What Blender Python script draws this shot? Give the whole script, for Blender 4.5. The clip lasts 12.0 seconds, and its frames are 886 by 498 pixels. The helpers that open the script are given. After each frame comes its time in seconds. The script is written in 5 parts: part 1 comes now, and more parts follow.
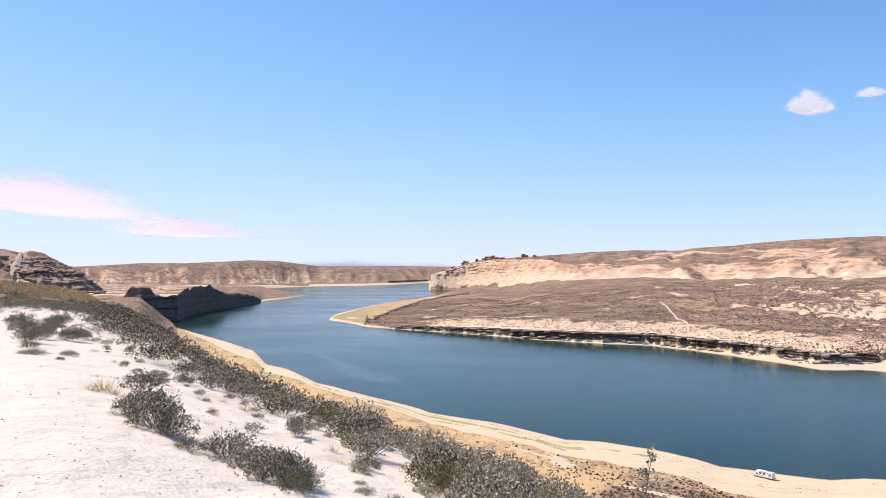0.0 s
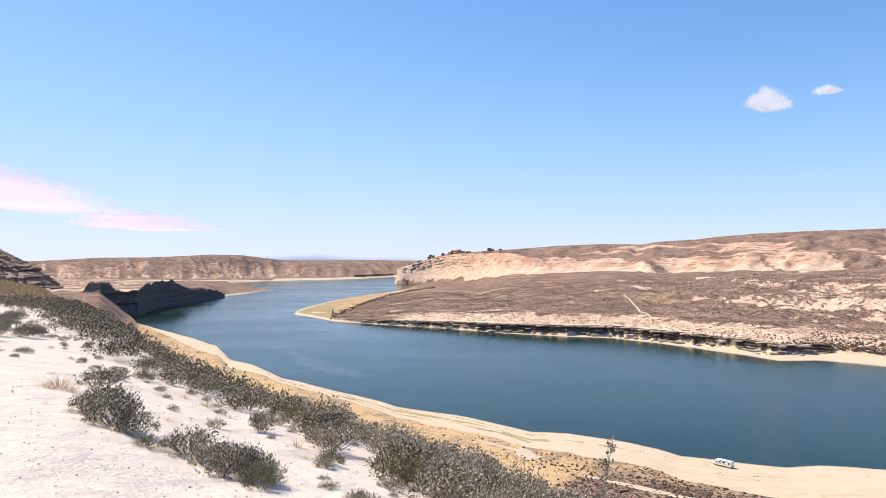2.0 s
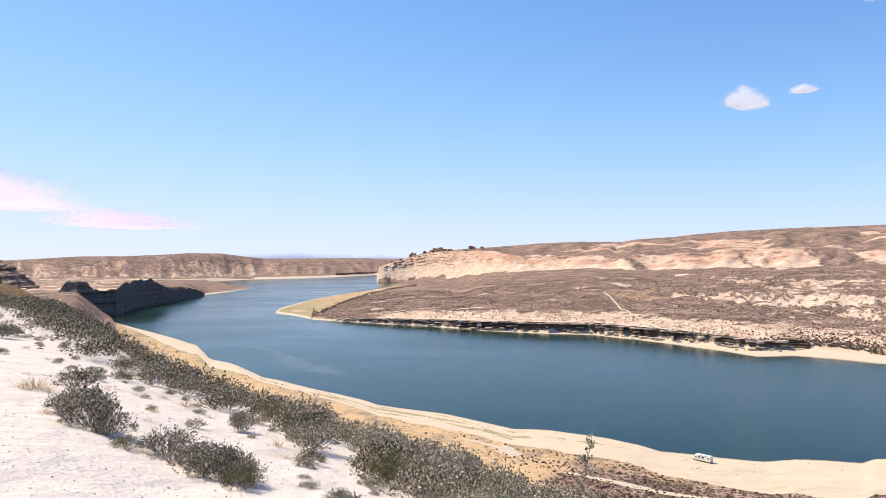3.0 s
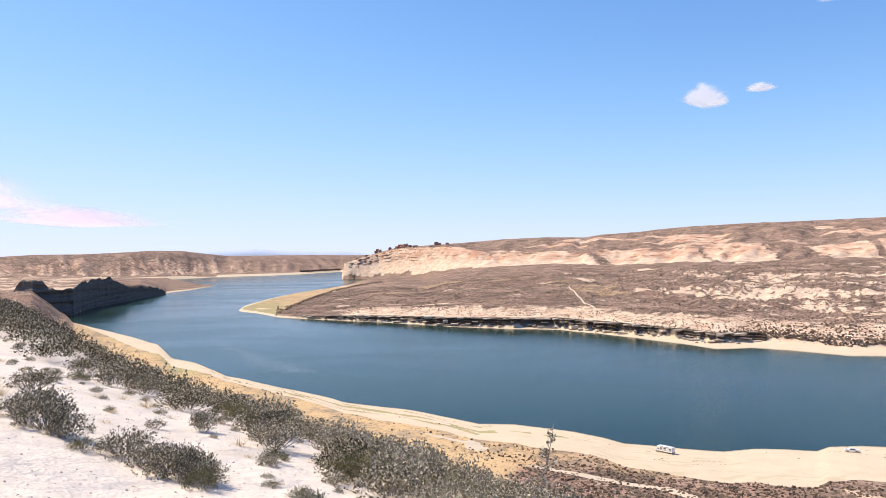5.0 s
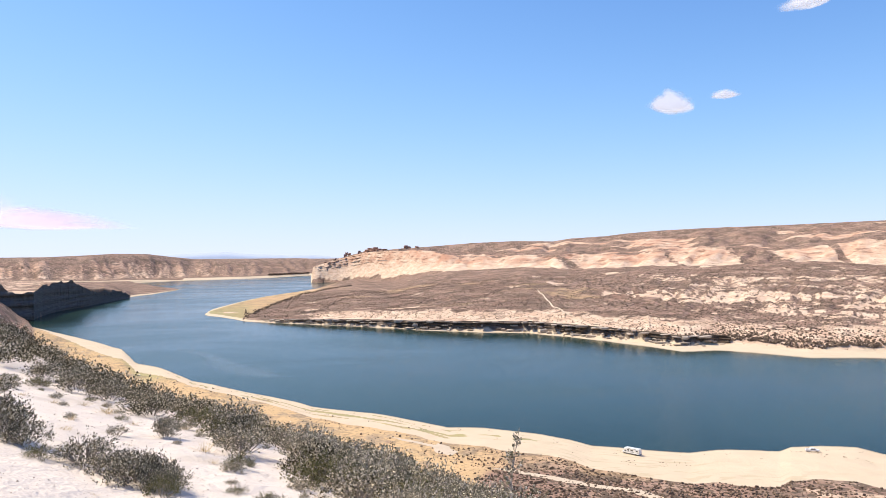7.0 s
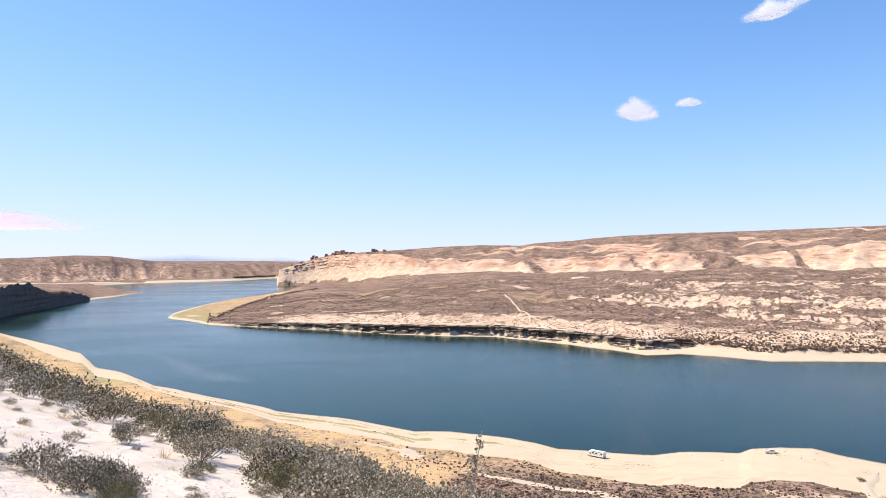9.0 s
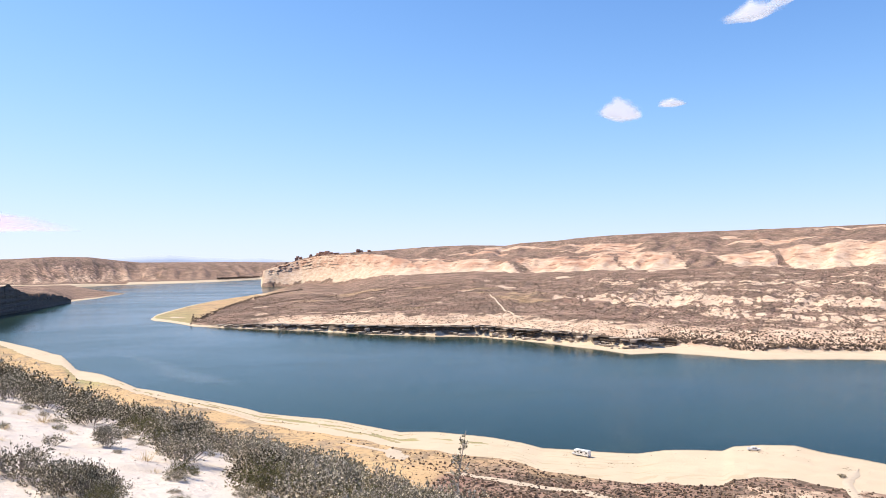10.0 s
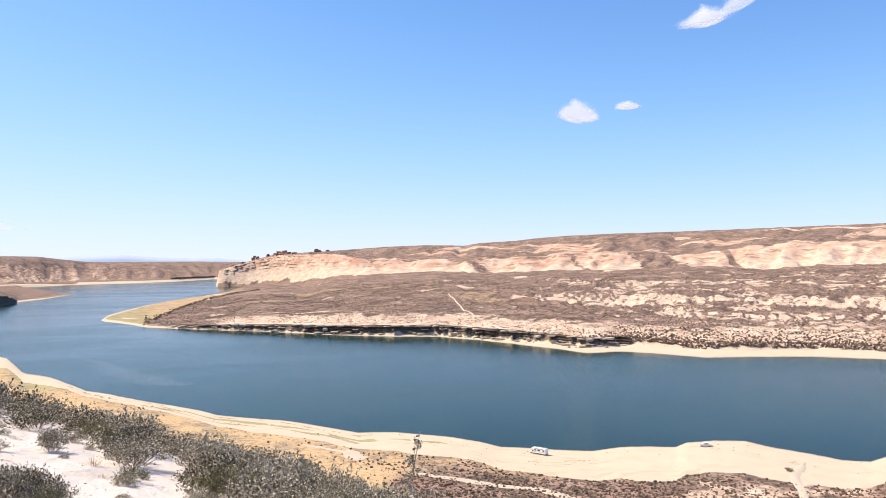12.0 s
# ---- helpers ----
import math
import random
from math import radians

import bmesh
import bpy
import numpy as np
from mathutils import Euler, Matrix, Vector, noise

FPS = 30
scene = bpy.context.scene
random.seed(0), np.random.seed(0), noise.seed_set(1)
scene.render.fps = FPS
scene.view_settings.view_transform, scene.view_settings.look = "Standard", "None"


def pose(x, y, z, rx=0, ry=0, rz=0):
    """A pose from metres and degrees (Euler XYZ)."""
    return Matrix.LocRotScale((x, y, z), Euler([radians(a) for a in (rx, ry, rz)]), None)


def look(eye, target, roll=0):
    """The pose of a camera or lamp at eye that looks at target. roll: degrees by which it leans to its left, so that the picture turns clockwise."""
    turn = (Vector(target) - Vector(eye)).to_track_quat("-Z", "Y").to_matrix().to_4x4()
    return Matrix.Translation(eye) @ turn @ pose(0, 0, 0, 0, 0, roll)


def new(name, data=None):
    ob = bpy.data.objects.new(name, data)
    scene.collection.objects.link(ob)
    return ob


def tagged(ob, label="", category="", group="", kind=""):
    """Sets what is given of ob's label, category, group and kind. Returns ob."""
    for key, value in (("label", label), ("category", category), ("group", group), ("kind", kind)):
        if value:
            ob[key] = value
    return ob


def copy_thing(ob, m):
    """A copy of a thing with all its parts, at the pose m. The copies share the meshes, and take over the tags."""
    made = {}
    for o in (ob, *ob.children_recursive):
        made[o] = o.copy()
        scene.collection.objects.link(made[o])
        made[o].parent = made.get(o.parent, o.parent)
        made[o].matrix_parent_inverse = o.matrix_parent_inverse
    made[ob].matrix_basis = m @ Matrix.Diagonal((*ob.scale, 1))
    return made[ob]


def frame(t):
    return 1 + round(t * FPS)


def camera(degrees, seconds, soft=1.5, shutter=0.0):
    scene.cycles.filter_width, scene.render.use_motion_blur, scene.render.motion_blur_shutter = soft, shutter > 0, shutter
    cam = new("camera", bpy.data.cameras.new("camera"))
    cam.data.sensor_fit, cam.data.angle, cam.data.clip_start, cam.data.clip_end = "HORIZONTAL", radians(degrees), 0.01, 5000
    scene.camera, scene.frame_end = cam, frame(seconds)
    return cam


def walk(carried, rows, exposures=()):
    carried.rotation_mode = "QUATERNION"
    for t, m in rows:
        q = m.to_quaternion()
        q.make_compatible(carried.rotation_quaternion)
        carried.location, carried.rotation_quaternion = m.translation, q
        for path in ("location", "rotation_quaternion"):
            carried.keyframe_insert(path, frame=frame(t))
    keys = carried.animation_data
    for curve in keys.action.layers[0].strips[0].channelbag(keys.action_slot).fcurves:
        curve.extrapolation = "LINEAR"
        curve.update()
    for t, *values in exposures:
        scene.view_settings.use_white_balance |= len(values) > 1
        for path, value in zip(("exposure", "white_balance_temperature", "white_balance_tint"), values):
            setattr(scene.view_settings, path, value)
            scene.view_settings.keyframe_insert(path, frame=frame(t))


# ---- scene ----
# The lookout stands at x = y = 0 and the water lies at z = 0; bearings are degrees clockwise from +y.
EYE = 85.0
cam = camera(64.23, 12.0, soft=0.7)
# seconds, yaw, pitch, roll of the phone, held at arm's length by someone who turns to the right
TURN = [
    (0.0, 0.0, 1.42, 0.0), (0.5, -0.767, 1.337, 0.1), (1.0, -1.47, 1.2, 0.059), (1.5, -2.09, 1.049, -0.012),
    (2.0, -2.743, 0.927, -0.099), (2.5, -3.485, 0.854, -0.137), (3.0, -4.234, 0.751, -0.261), (5.0, -7.036, 0.422, -0.596),
    (5.5, -7.815, 0.439, -0.627), (6.0, -8.464, 0.511, -0.617), (6.5, -8.991, 0.619, -0.595), (7.0, -9.494, 0.688, -0.499),
    (9.0, -12.127, 0.971, -0.177), (9.5, -12.736, 1.006, -0.287), (10.0, -13.347, 0.986, -0.371), (10.5, -14.012, 0.948, -0.395),
    (11.0, -14.813, 0.921, -0.388), (11.5, -15.706, 0.92, -0.341), (12.0, -16.668, 0.954, -0.309),
]
ARM = 0.55
PATH = [(t, pose(-ARM * math.sin(radians(w)), ARM * (math.cos(radians(w)) - 1), EYE, 90 + p, -r, w)) for t, w, p, r in TURN]
# the phone brightens its picture a little as it turns away from the sun
walk(cam, PATH, [(0.0, 0.24), (6.0, 0.28), (12.0, 0.35)])

# ---- daylight ----
SUN_BEARING, SUN_HEIGHT = -60.0, 53.0
world = bpy.data.worlds.new("desert_sky")
scene.world = world
world.use_nodes = True
wn, wl = world.node_tree.nodes, world.node_tree.links
sky = wn.new("ShaderNodeTexSky")
sky.sky_type = "NISHITA"
sky.sun_disc = False
sky.sun_elevation, sky.sun_rotation = radians(SUN_HEIGHT), radians(SUN_BEARING)
sky.altitude, sky.air_density, sky.dust_density, sky.ozone_density = 1900, 1.0, 0.0, 1.0
wn["Background"].inputs["Strength"].default_value = 0.15
# thin, dry air at height: deep blue overhead, levelling off to a pale haze over the horizon; each channel is k * v ** g / (1 + k * v ** g / most)
parts, whole = wn.new("ShaderNodeSeparateColor"), wn.new("ShaderNodeCombineColor")
wl.new(sky.outputs[0], parts.inputs[0])
for channel, k, g, most in ((0, 0.117, 1.58, 0.82), (1, 0.127, 1.8, 0.84), (2, 0.138, 1.9, 1.14)):
    last = parts.outputs[channel]
    for op, value in (("POWER", g), ("MULTIPLY", k)):
        node = wn.new("ShaderNodeMath")
        node.operation = op
        wl.new(last, node.inputs[0])
        node.inputs[1].default_value = value
        last = node.outputs[0]
    under, ratio = wn.new("ShaderNodeMath"), wn.new("ShaderNodeMath")
    under.operation, ratio.operation = "MULTIPLY_ADD", "DIVIDE"
    wl.new(last, under.inputs[0])
    under.inputs[1].default_value, under.inputs[2].default_value = 0.15 / most, 0.15
    wl.new(last, ratio.inputs[0])
    wl.new(under.outputs[0], ratio.inputs[1])
    wl.new(ratio.outputs[0], whole.inputs[channel])
wl.new(whole.outputs[0], wn["Background"].inputs["Color"])

sun_data = bpy.data.lights.new("sun", "SUN")
sun_data.energy, sun_data.angle, sun_data.color = 5.0, radians(0.53), (1.0, 0.87, 0.67)
sun = new("sun", sun_data)
sb, sh = radians(SUN_BEARING), radians(SUN_HEIGHT)
sun_way = Vector((math.sin(sb) * math.cos(sh), math.cos(sb) * math.cos(sh), math.sin(sh)))
sun.matrix_world = look(sun_way * 300, (0, 0, 0))

# ---- small tools ----


class Nodes:
    """A node material under construction."""

    def __init__(self, name):
        self.mat = bpy.data.materials.new(name)
        self.mat.use_nodes = True
        self.tree = self.mat.node_tree
        self.bsdf = self.tree.nodes["Principled BSDF"]
        self.geo = self.add("ShaderNodeNewGeometry")

    def add(self, kind, **props):
        n = self.tree.nodes.new(kind)
        for k, v in props.items():
            setattr(n, k, v)
        return n

    def put(self, socket, value):
        if isinstance(value, bpy.types.NodeSocket):
            self.tree.links.new(value, socket)
        elif isinstance(value, (tuple, list)) and len(value) == 3 and socket.type == "RGBA":
            socket.default_value = (*value, 1)
        else:
            socket.default_value = value

    def noise(self, scale, detail=4, rough=0.55, where=None, out=0, squash=None, distortion=0.0):
        where = where or self.geo.outputs["Position"]
        if squash:
            m = self.add("ShaderNodeMapping")
            self.put(m.inputs["Vector"], where)
            m.inputs["Scale"].default_value = squash
            where = m.outputs[0]
        n = self.add("ShaderNodeTexNoise")
        self.put(n.inputs["Vector"], where)
        n.inputs["Scale"].default_value, n.inputs["Detail"].default_value, n.inputs["Roughness"].default_value = scale, detail, rough
        n.inputs["Distortion"].default_value = distortion
        return n.outputs[out]

    def voronoi(self, scale, where=None, feature="F1", out="Distance", squash=None):
        where = where or self.geo.outputs["Position"]
        if squash:
            m = self.add("ShaderNodeMapping")
            self.put(m.inputs["Vector"], where)
            m.inputs["Scale"].default_value = squash
            where = m.outputs[0]
        n = self.add("ShaderNodeTexVoronoi", feature=feature)
        self.put(n.inputs["Vector"], where)
        n.inputs["Scale"].default_value = scale
        return n.outputs[out]

    def math(self, op, a, b=0.0, clamp=False):
        n = self.add("ShaderNodeMath", operation=op, use_clamp=clamp)
        self.put(n.inputs[0], a)
        self.put(n.inputs[1], b)
        return n.outputs[0]

    def step(self, value, low, high, to_low=0.0, to_high=1.0):
        n = self.add("ShaderNodeMapRange", interpolation_type="SMOOTHSTEP")
        self.put(n.inputs[0], value)
        for i, v in enumerate((low, high, to_low, to_high)):
            self.put(n.inputs[i + 1], v)
        return n.outputs[0]

    def mix(self, fac, a, b, blend="MIX"):
        n = self.add("ShaderNodeMix", data_type="RGBA", blend_type=blend)
        self.put(n.inputs["Factor"], fac)
        self.put(n.inputs[6], a)
        self.put(n.inputs[7], b)
        return n.outputs[2]

    def split(self, color):
        n = self.add("ShaderNodeSeparateColor")
        self.put(n.inputs[0], color)
        return n.outputs[0], n.outputs[1], n.outputs[2]

    def attr(self, name):
        return self.add("ShaderNodeAttribute", attribute_name=name).outputs["Color"]

    def xyz(self, where=None):
        n = self.add("ShaderNodeSeparateXYZ")
        self.put(n.inputs[0], where or self.geo.outputs["Position"])
        return n.outputs

    def bump(self, height, strength, distance):
        n = self.add("ShaderNodeBump")
        n.inputs["Strength"].default_value, n.inputs["Distance"].default_value = strength, distance
        self.put(n.inputs["Height"], height)
        self.put(self.bsdf.inputs["Normal"], n.outputs[0])

    def done(self, color, rough=0.9, metal=0.0, spec=0.3):
        self.put(self.bsdf.inputs["Base Color"], color)
        self.put(self.bsdf.inputs["Roughness"], rough)
        self.put(self.bsdf.inputs["Metallic"], metal)
        self.put(self.bsdf.inputs["Specular IOR Level"], spec)
        return self.mat


def mesh_object(name, verts, faces, material, parent=None, smooth=False):
    me = bpy.data.meshes.new(name)
    me.from_pydata([tuple(v) for v in verts], [], faces)
    me.materials.append(material)
    if smooth:
        me.polygons.foreach_set("use_smooth", [True] * len(me.polygons))
    ob = new(name, me)
    if parent:
        ob.parent = parent
    return ob


def part(name, bm, material, parent=None, label="", smooth=False):
    me = bpy.data.meshes.new(name)
    bm.to_mesh(me)
    bm.free()
    me.materials.append(material)
    if smooth:
        me.polygons.foreach_set("use_smooth", [True] * len(me.polygons))
    ob = new(name, me)
    ob.parent = parent
    return tagged(ob, label)


PERM = np.random.default_rng(3).permutation(256)
PERM = np.concatenate([PERM, PERM])
GRAD = np.stack([np.cos(np.arange(16) * math.pi / 8), np.sin(np.arange(16) * math.pi / 8)], -1)


def grain(x, y, size, octaves=1, seed=0):
    """Gradient noise of x and y, about -1 to 1, whose largest swells are `size` across."""
    total, amp, norm = 0.0, 1.0, 0.0
    for o in range(octaves):
        u, v = np.asarray(x) / size + 17.3 * seed + 5.1 * o, np.asarray(y) / size - 9.7 * seed + 3.3 * o
        iu, iv = np.floor(u).astype(int), np.floor(v).astype(int)
        fu, fv = u - iu, v - iv
        su, sv = fu * fu * fu * (fu * (fu * 6 - 15) + 10), fv * fv * fv * (fv * (fv * 6 - 15) + 10)
        corner = []
        for dv in (0, 1):
            for du in (0, 1):
                g = GRAD[PERM[PERM[(iu + du) & 255] + ((iv + dv) & 255)] & 15]
                corner.append(g[..., 0] * (fu - du) + g[..., 1] * (fv - dv))
        low, high = corner[0] + su * (corner[1] - corner[0]), corner[2] + su * (corner[3] - corner[2])
        total = total + amp * 1.5 * (low + sv * (high - low))
        norm, amp, size = norm + amp, amp * 0.5, size * 0.5
    return total / norm


def ease(v, low, high):
    t = np.clip((v - low) / (high - low), 0, 1)
    return t * t * (3 - 2 * t)


def table(bearing, *rows):
    """A value by bearing, between rows of (bearing, value)."""
    a = np.array(rows, float)
    return np.interp(bearing, a[:, 0], a[:, 1])


def soft_table(bearing, *rows):
    """As table(), its corners rounded off over some degrees."""
    return sum(table(bearing + d, *rows) for d in (-4, -3, -2, -1, 0, 1, 2, 3, 4)) / 9


def soft_max(a, b, k):
    h = np.clip(0.5 + 0.5 * (a - b) / k, 0, 1)
    return b + (a - b) * h + k * h * (1 - h)

# ---- the lie of the land ----
def shores(b):
    """By bearing, placed to fit the camera's view: where the lake begins, where it ends, and beyond the low point of
    land the inner bay's begin and end.
    """
    near = table(b, (-60, 1700), (-30, 1300), (-21.2, 1150), (-20.9, 1120), (-20.7, 1054), (-19.3, 956), (-17.0, 837), (-15.6, 765), (-15.0, 745), (-14.5, 690), (-14.0, 636), (-12.4, 604), (-10.1, 526),
                 (-6.5, 477), (-1.1, 415), (3.8, 390), (9.8, 352), (12.8, 351), (17.3, 340), (19.6, 332), (21.2, 323), (28.6, 321), (30.7, 330), (34.8, 339),
                 (35.6, 350), (37.4, 357), (39.7, 360), (41.3, 354), (46.0, 345), (47.7, 349), (49.0, 364), (60, 440), (75, 800), (85, 2200), (100, 5200))
    left = table(b, (-20.9, 1120), (-20.6, 1184), (-20.1, 1259), (-19.3, 1342), (-17.1, 1483), (-14.9, 1693), (-14.1, 1797), (-12.8, 1879), (-11.2, 2080), (-10.8, 2164))
    point = table(b, (-9.2, 1150), (-8.9, 1120), (-7.9, 1085), (-6.1, 1000), (-3.8, 961), (-0.6, 918), (3.5, 874), (7.5, 826), (12.0, 800), (16.3, 787), (18.4, 763),
                  (22.5, 722), (26.3, 680), (28.1, 658), (30.8, 674), (32.9, 667), (37.0, 654), (41.0, 674), (44.6, 693), (48.7, 700), (60, 800), (75, 1400), (85, 3000), (100, 5400))
    inner = table(b, (-9.2, 1150), (-8.8, 1252), (-7.5, 1375), (-4.8, 1641), (-2.5, 1803), (-0.4, 1968), (0.7, 2214), (1.9, 2430), (2.1, 2475))
    far = np.where(b < -1.1, table(b, (-10.8, 3060), (-6.6, 3144), (-3.8, 3325), (-1.1, 3661)), table(b, (-1.1, 2530), (-0.2, 2560), (0.7, 2520), (2.1, 2475)))
    end = np.where(b < -10.8, left, np.where(b < -9.2, 3060, point))
    return near, end, np.where(b < -9.2, 9e9, np.where(b < 2.1, inner, 9e9)), far


def bush_row(b):
    """By bearing: the distance of the row of bushes that parts the grassy spit from the scrub slope."""
    return table(b, (-9.2, 1300), (-7.2, 1010), (-6.5, 1045), (-4.5, 1225), (-1.66, 1615), (0.4, 1780), (2.1, 1850))


def land(b, r):
    """Height above the water, and what covers the ground, by bearing and distance from the lookout (arrays); shaped to
    fit the camera's view.
    """
    x, y = r * np.sin(np.radians(b)), r * np.cos(np.radians(b))
    wob = grain(x, y, 70, 2, 1) * np.clip(r / 400, 0, 1) * 6 + grain(x, y, 14, 2, 2) * ease(r, 450, 700) * 1.6
    near, end, inner, far = shores(b)
    rr = r + wob
    # the near side: the brow on which the lookout stands, the slope below it, the flat by the shore
    fall = soft_table(b, (-180, 0.0), (-45, 0.0), (-32, 0.009), (-28, 0.018), (-25, 0.03), (-20, 0.055), (-17, 0.08), (-12.8, 0.09), (-11.4, 0.095), (-8.3, 0.106), (-3.8, 0.12), (0.7, 0.132), (6, 0.141), (9.7, 0.142),
                 (20, 0.17), (35, 0.28), (60, 0.3), (90, 0.2), (120, 0.06), (180, 0.0))
    brow = soft_table(b, (-180, 400), (-60, 160), (-32, 135), (-28, 125), (-26.5, 80), (-25, 50), (-21, 33), (-17, 22), (-12.8, 20), (-8.3, 18), (-3.8, 15), (0.7, 13), (9.7, 10.5),
                 (20, 8), (60, 8), (90, 15), (120, 60), (180, 400))
    steep = soft_table(b, (-180, 0.02), (-60, 0.1), (-32, 0.16), (-25, 0.14), (-17, 0.19), (-8, 0.23), (0, 0.26), (20, 0.27), (40, 0.2), (90, 0.1), (120, 0.02), (180, 0.02))
    past = r - brow
    past = np.where(past > 30, past, np.log1p(np.exp(np.clip(past / 2.5, -30, 30))) * 2.5)
    hill = EYE - 1.62 - fall * r - steep * past
    hill = hill + grain(x, y, 2.6, 2, 3) * 0.05 * ease(r, 2, 8) + grain(x, y, 11, 2, 4) * 0.22 * ease(r, 12, 40) + grain(x, y, 45, 3, 5) * 1.4 * ease(r, 60, 200)
    hill = hill + 0.8 * ease(r, 50, 85) * ease(b, -60, -40) * (1 - ease(b, -27.5, -25))
    mound = 4.7 * np.sqrt(np.clip(1 - np.hypot((x + 65) / 11, (y - 99) / 15) ** 2, 0, 1))
    knob = 4.3 * (1 - ease(np.hypot(x + 54.5, y - 94.5), 0.5, 6.4))
    hill = hill + np.maximum(mound, knob) * (1 + 0.1 * grain(x, y, 4, 2, 6))
    s = near - rr
    flat = np.where(s < 0, 0.12 * s, np.interp(s, [0, 4, 26, 40, 120, 300], [0, 0.45, 1.9, 3.1, 7.0, 14.0]))
    flat = flat + grain(x, y, 22, 3, 7) * 0.5 * ease(s, 30, 60)
    lee = table(b, (-60, 60), (-40, 45), (-30, 34), (-27, 32), (-25, 36), (-24, 40), (-23.2, 40), (-22.4, 27), (-21.6, 12), (-20.9, 1), (-20.7, -12))
    lee = -12 + (lee + 12) * ease(r, 550, 1000)
    lee = lee + (grain(x, y, 90, 3, 8) * 3.5 - (0.3 - np.minimum(np.abs(grain(x, y, 55, 3, 39)), 0.3)) * 9) * ease(lee, 2, 12)
    flat = np.where(b < -8, np.minimum(flat, 9.0), flat)
    flat = flat * (1 - 0.6 * ease(b, -21, -18) * (1 - ease(b, -13.5, -9.5)) * (s > 0))
    side = soft_max(flat, lee, 3.0)
    z_near = soft_max(hill, side, 6.0)
    behind = np.maximum(1 - ease(b, -140, -90), ease(b, 75, 112))
    z_near = z_near + behind * (EYE - 1.62 - 0.004 * r + grain(x, y, 300, 3, 9) * 6 * ease(r, 60, 400) - z_near)
    # the far shore on the left: a dark cliff over the water, a pale shelf behind it, a long mesa
    cut = np.where(b < -20.8, 1196.0, np.maximum(end, 1190)) + 16 + grain(x, y, 26, 2, 10) * 5
    top = table(b, (-60, 50), (-27, 34), (-24.4, 34), (-23.8, 40), (-22.5, 40), (-22.2, 35), (-20.3, 35), (-20.0, 38), (-18.4, 38), (-17.7, 32), (-16, 26), (-15, 15), (-14.2, 6), (-12.8, 4), (-10.8, 2.0))
    top = top + (grain(b * 60, r * 0.05, 40, 3, 46) * 3) * ease(top, 10, 30)
    step_in = np.where(top > 10, ease(rr, cut - 2, cut + 9), ease(rr, cut - 5, cut + 120))
    foot_r = table(b, (-60, 2300), (-32, 2400), (-24, 2500), (-17, 2780), (-13.7, 3020), (-10, 3220), (-6.6, 3320), (-3.8, 3480), (-1.1, 3760), (4, 3900))
    foot_z = table(b, (-60, 40), (-27, 30), (-22, 26), (-17, 13), (-13, 8), (-1, 9))
    crest_r = foot_r + table(b, (-30, 520), (-13, 480), (-10, 700), (0, 700))
    crest_z = EYE + crest_r * table(b, (-60, 0.002), (-30, 0.0), (-27.3, 0.0), (-23.1, 0.0044), (-20, 0.0046), (-17.9, 0.0061), (-15.4, 0.0085), (-13.2, 0.0078), (-11.9, 0.0047),
                                    (-10.2, 0.0012), (-7.5, -0.0018), (-3.8, -0.0026), (0.7, -0.002))
    lift = np.clip((rr - foot_r) / (crest_r - foot_r), 0, 1)
    bend = grain(x, y, 420, 2, 30)
    rib = np.abs(grain(b * 60 + lift * 22 + bend * 34, lift * 26 + bend * 20, 58, 4, 11))
    mesa = foot_z + (crest_z - foot_z) * (0.35 * lift + 0.65 * ease(lift, 0.0, 0.95)) - (0.42 - np.minimum(rib, 0.42)) * 34 * np.sin(lift * math.pi) ** 0.7 - (0.3 - np.minimum(np.abs(grain(b * 60 + lift * 30 + bend * 20, lift * 14, 17, 3, 49)), 0.3)) * 22 * np.sin(lift * math.pi)
    shelf = top + (foot_z - top) * ease(r, np.maximum(cut + 150, 1500), foot_r)
    shelf = shelf + grain(x, y, 140, 3, 12) * 3 * ease(shelf, 6, 20)
    z_far_l = np.where(rr > foot_r, mesa, shelf * step_in)
    z_far_l = np.where((rr < foot_r) & (b > -13.6), z_far_l * (1 - 0.93 * ease(b, -13.6, -10.9)), z_far_l)
    z_far_l = np.where(b > -10.8, np.where(rr > foot_r, mesa, foot_z * ease(rr, far, far + 60)), z_far_l)
    out = ease(r, crest_r, crest_r + 500)
    z_far_l = np.where(rr > crest_r, crest_z + out * (EYE + 0.0008 * r - crest_z) * (b > -12), z_far_l)
    # the low point of land on the right, its ledges, the plain, the bare slopes and the long ridge
    sp = rr - end
    si = np.where(b < 2.1, inner - rr, 9e9)
    lip = table(b, (-9.2, 0.3), (-6.5, 1.5), (-3.5, 5.0), (0, 7.0), (8, 10.5), (16, 11.5), (22, 11), (27, 9), (32, 7.5), (36, 6), (49, 6))
    strand = table(b, (-9.2, 30), (-7, 22), (-4, 7), (8, 7), (16, 13), (22, 18), (26, 26), (30, 34), (49, 30))
    front_r = table(b, (-9.2, 1200), (-1, 2560), (2, 2480), (5.3, 2150), (7.6, 2010), (9.8, 1900), (16, 1750), (20, 1700), (24, 1650), (28, 1620), (32, 1600), (37, 1580), (41, 1550), (45, 1530), (49, 1500), (75, 1900))
    front_z = table(b, (-9.2, 3), (-1.1, 4), (2, 16), (5.3, 18), (7.6, 39), (9.8, 47), (16, 60), (20, 54), (24, 60), (28, 62), (32, 63), (37, 71), (41, 63), (45, 72), (49, 74), (75, 74))
    ramp = np.clip((sp - strand - 8) / np.maximum(front_r - end - strand - 8, 50), 0, 1)
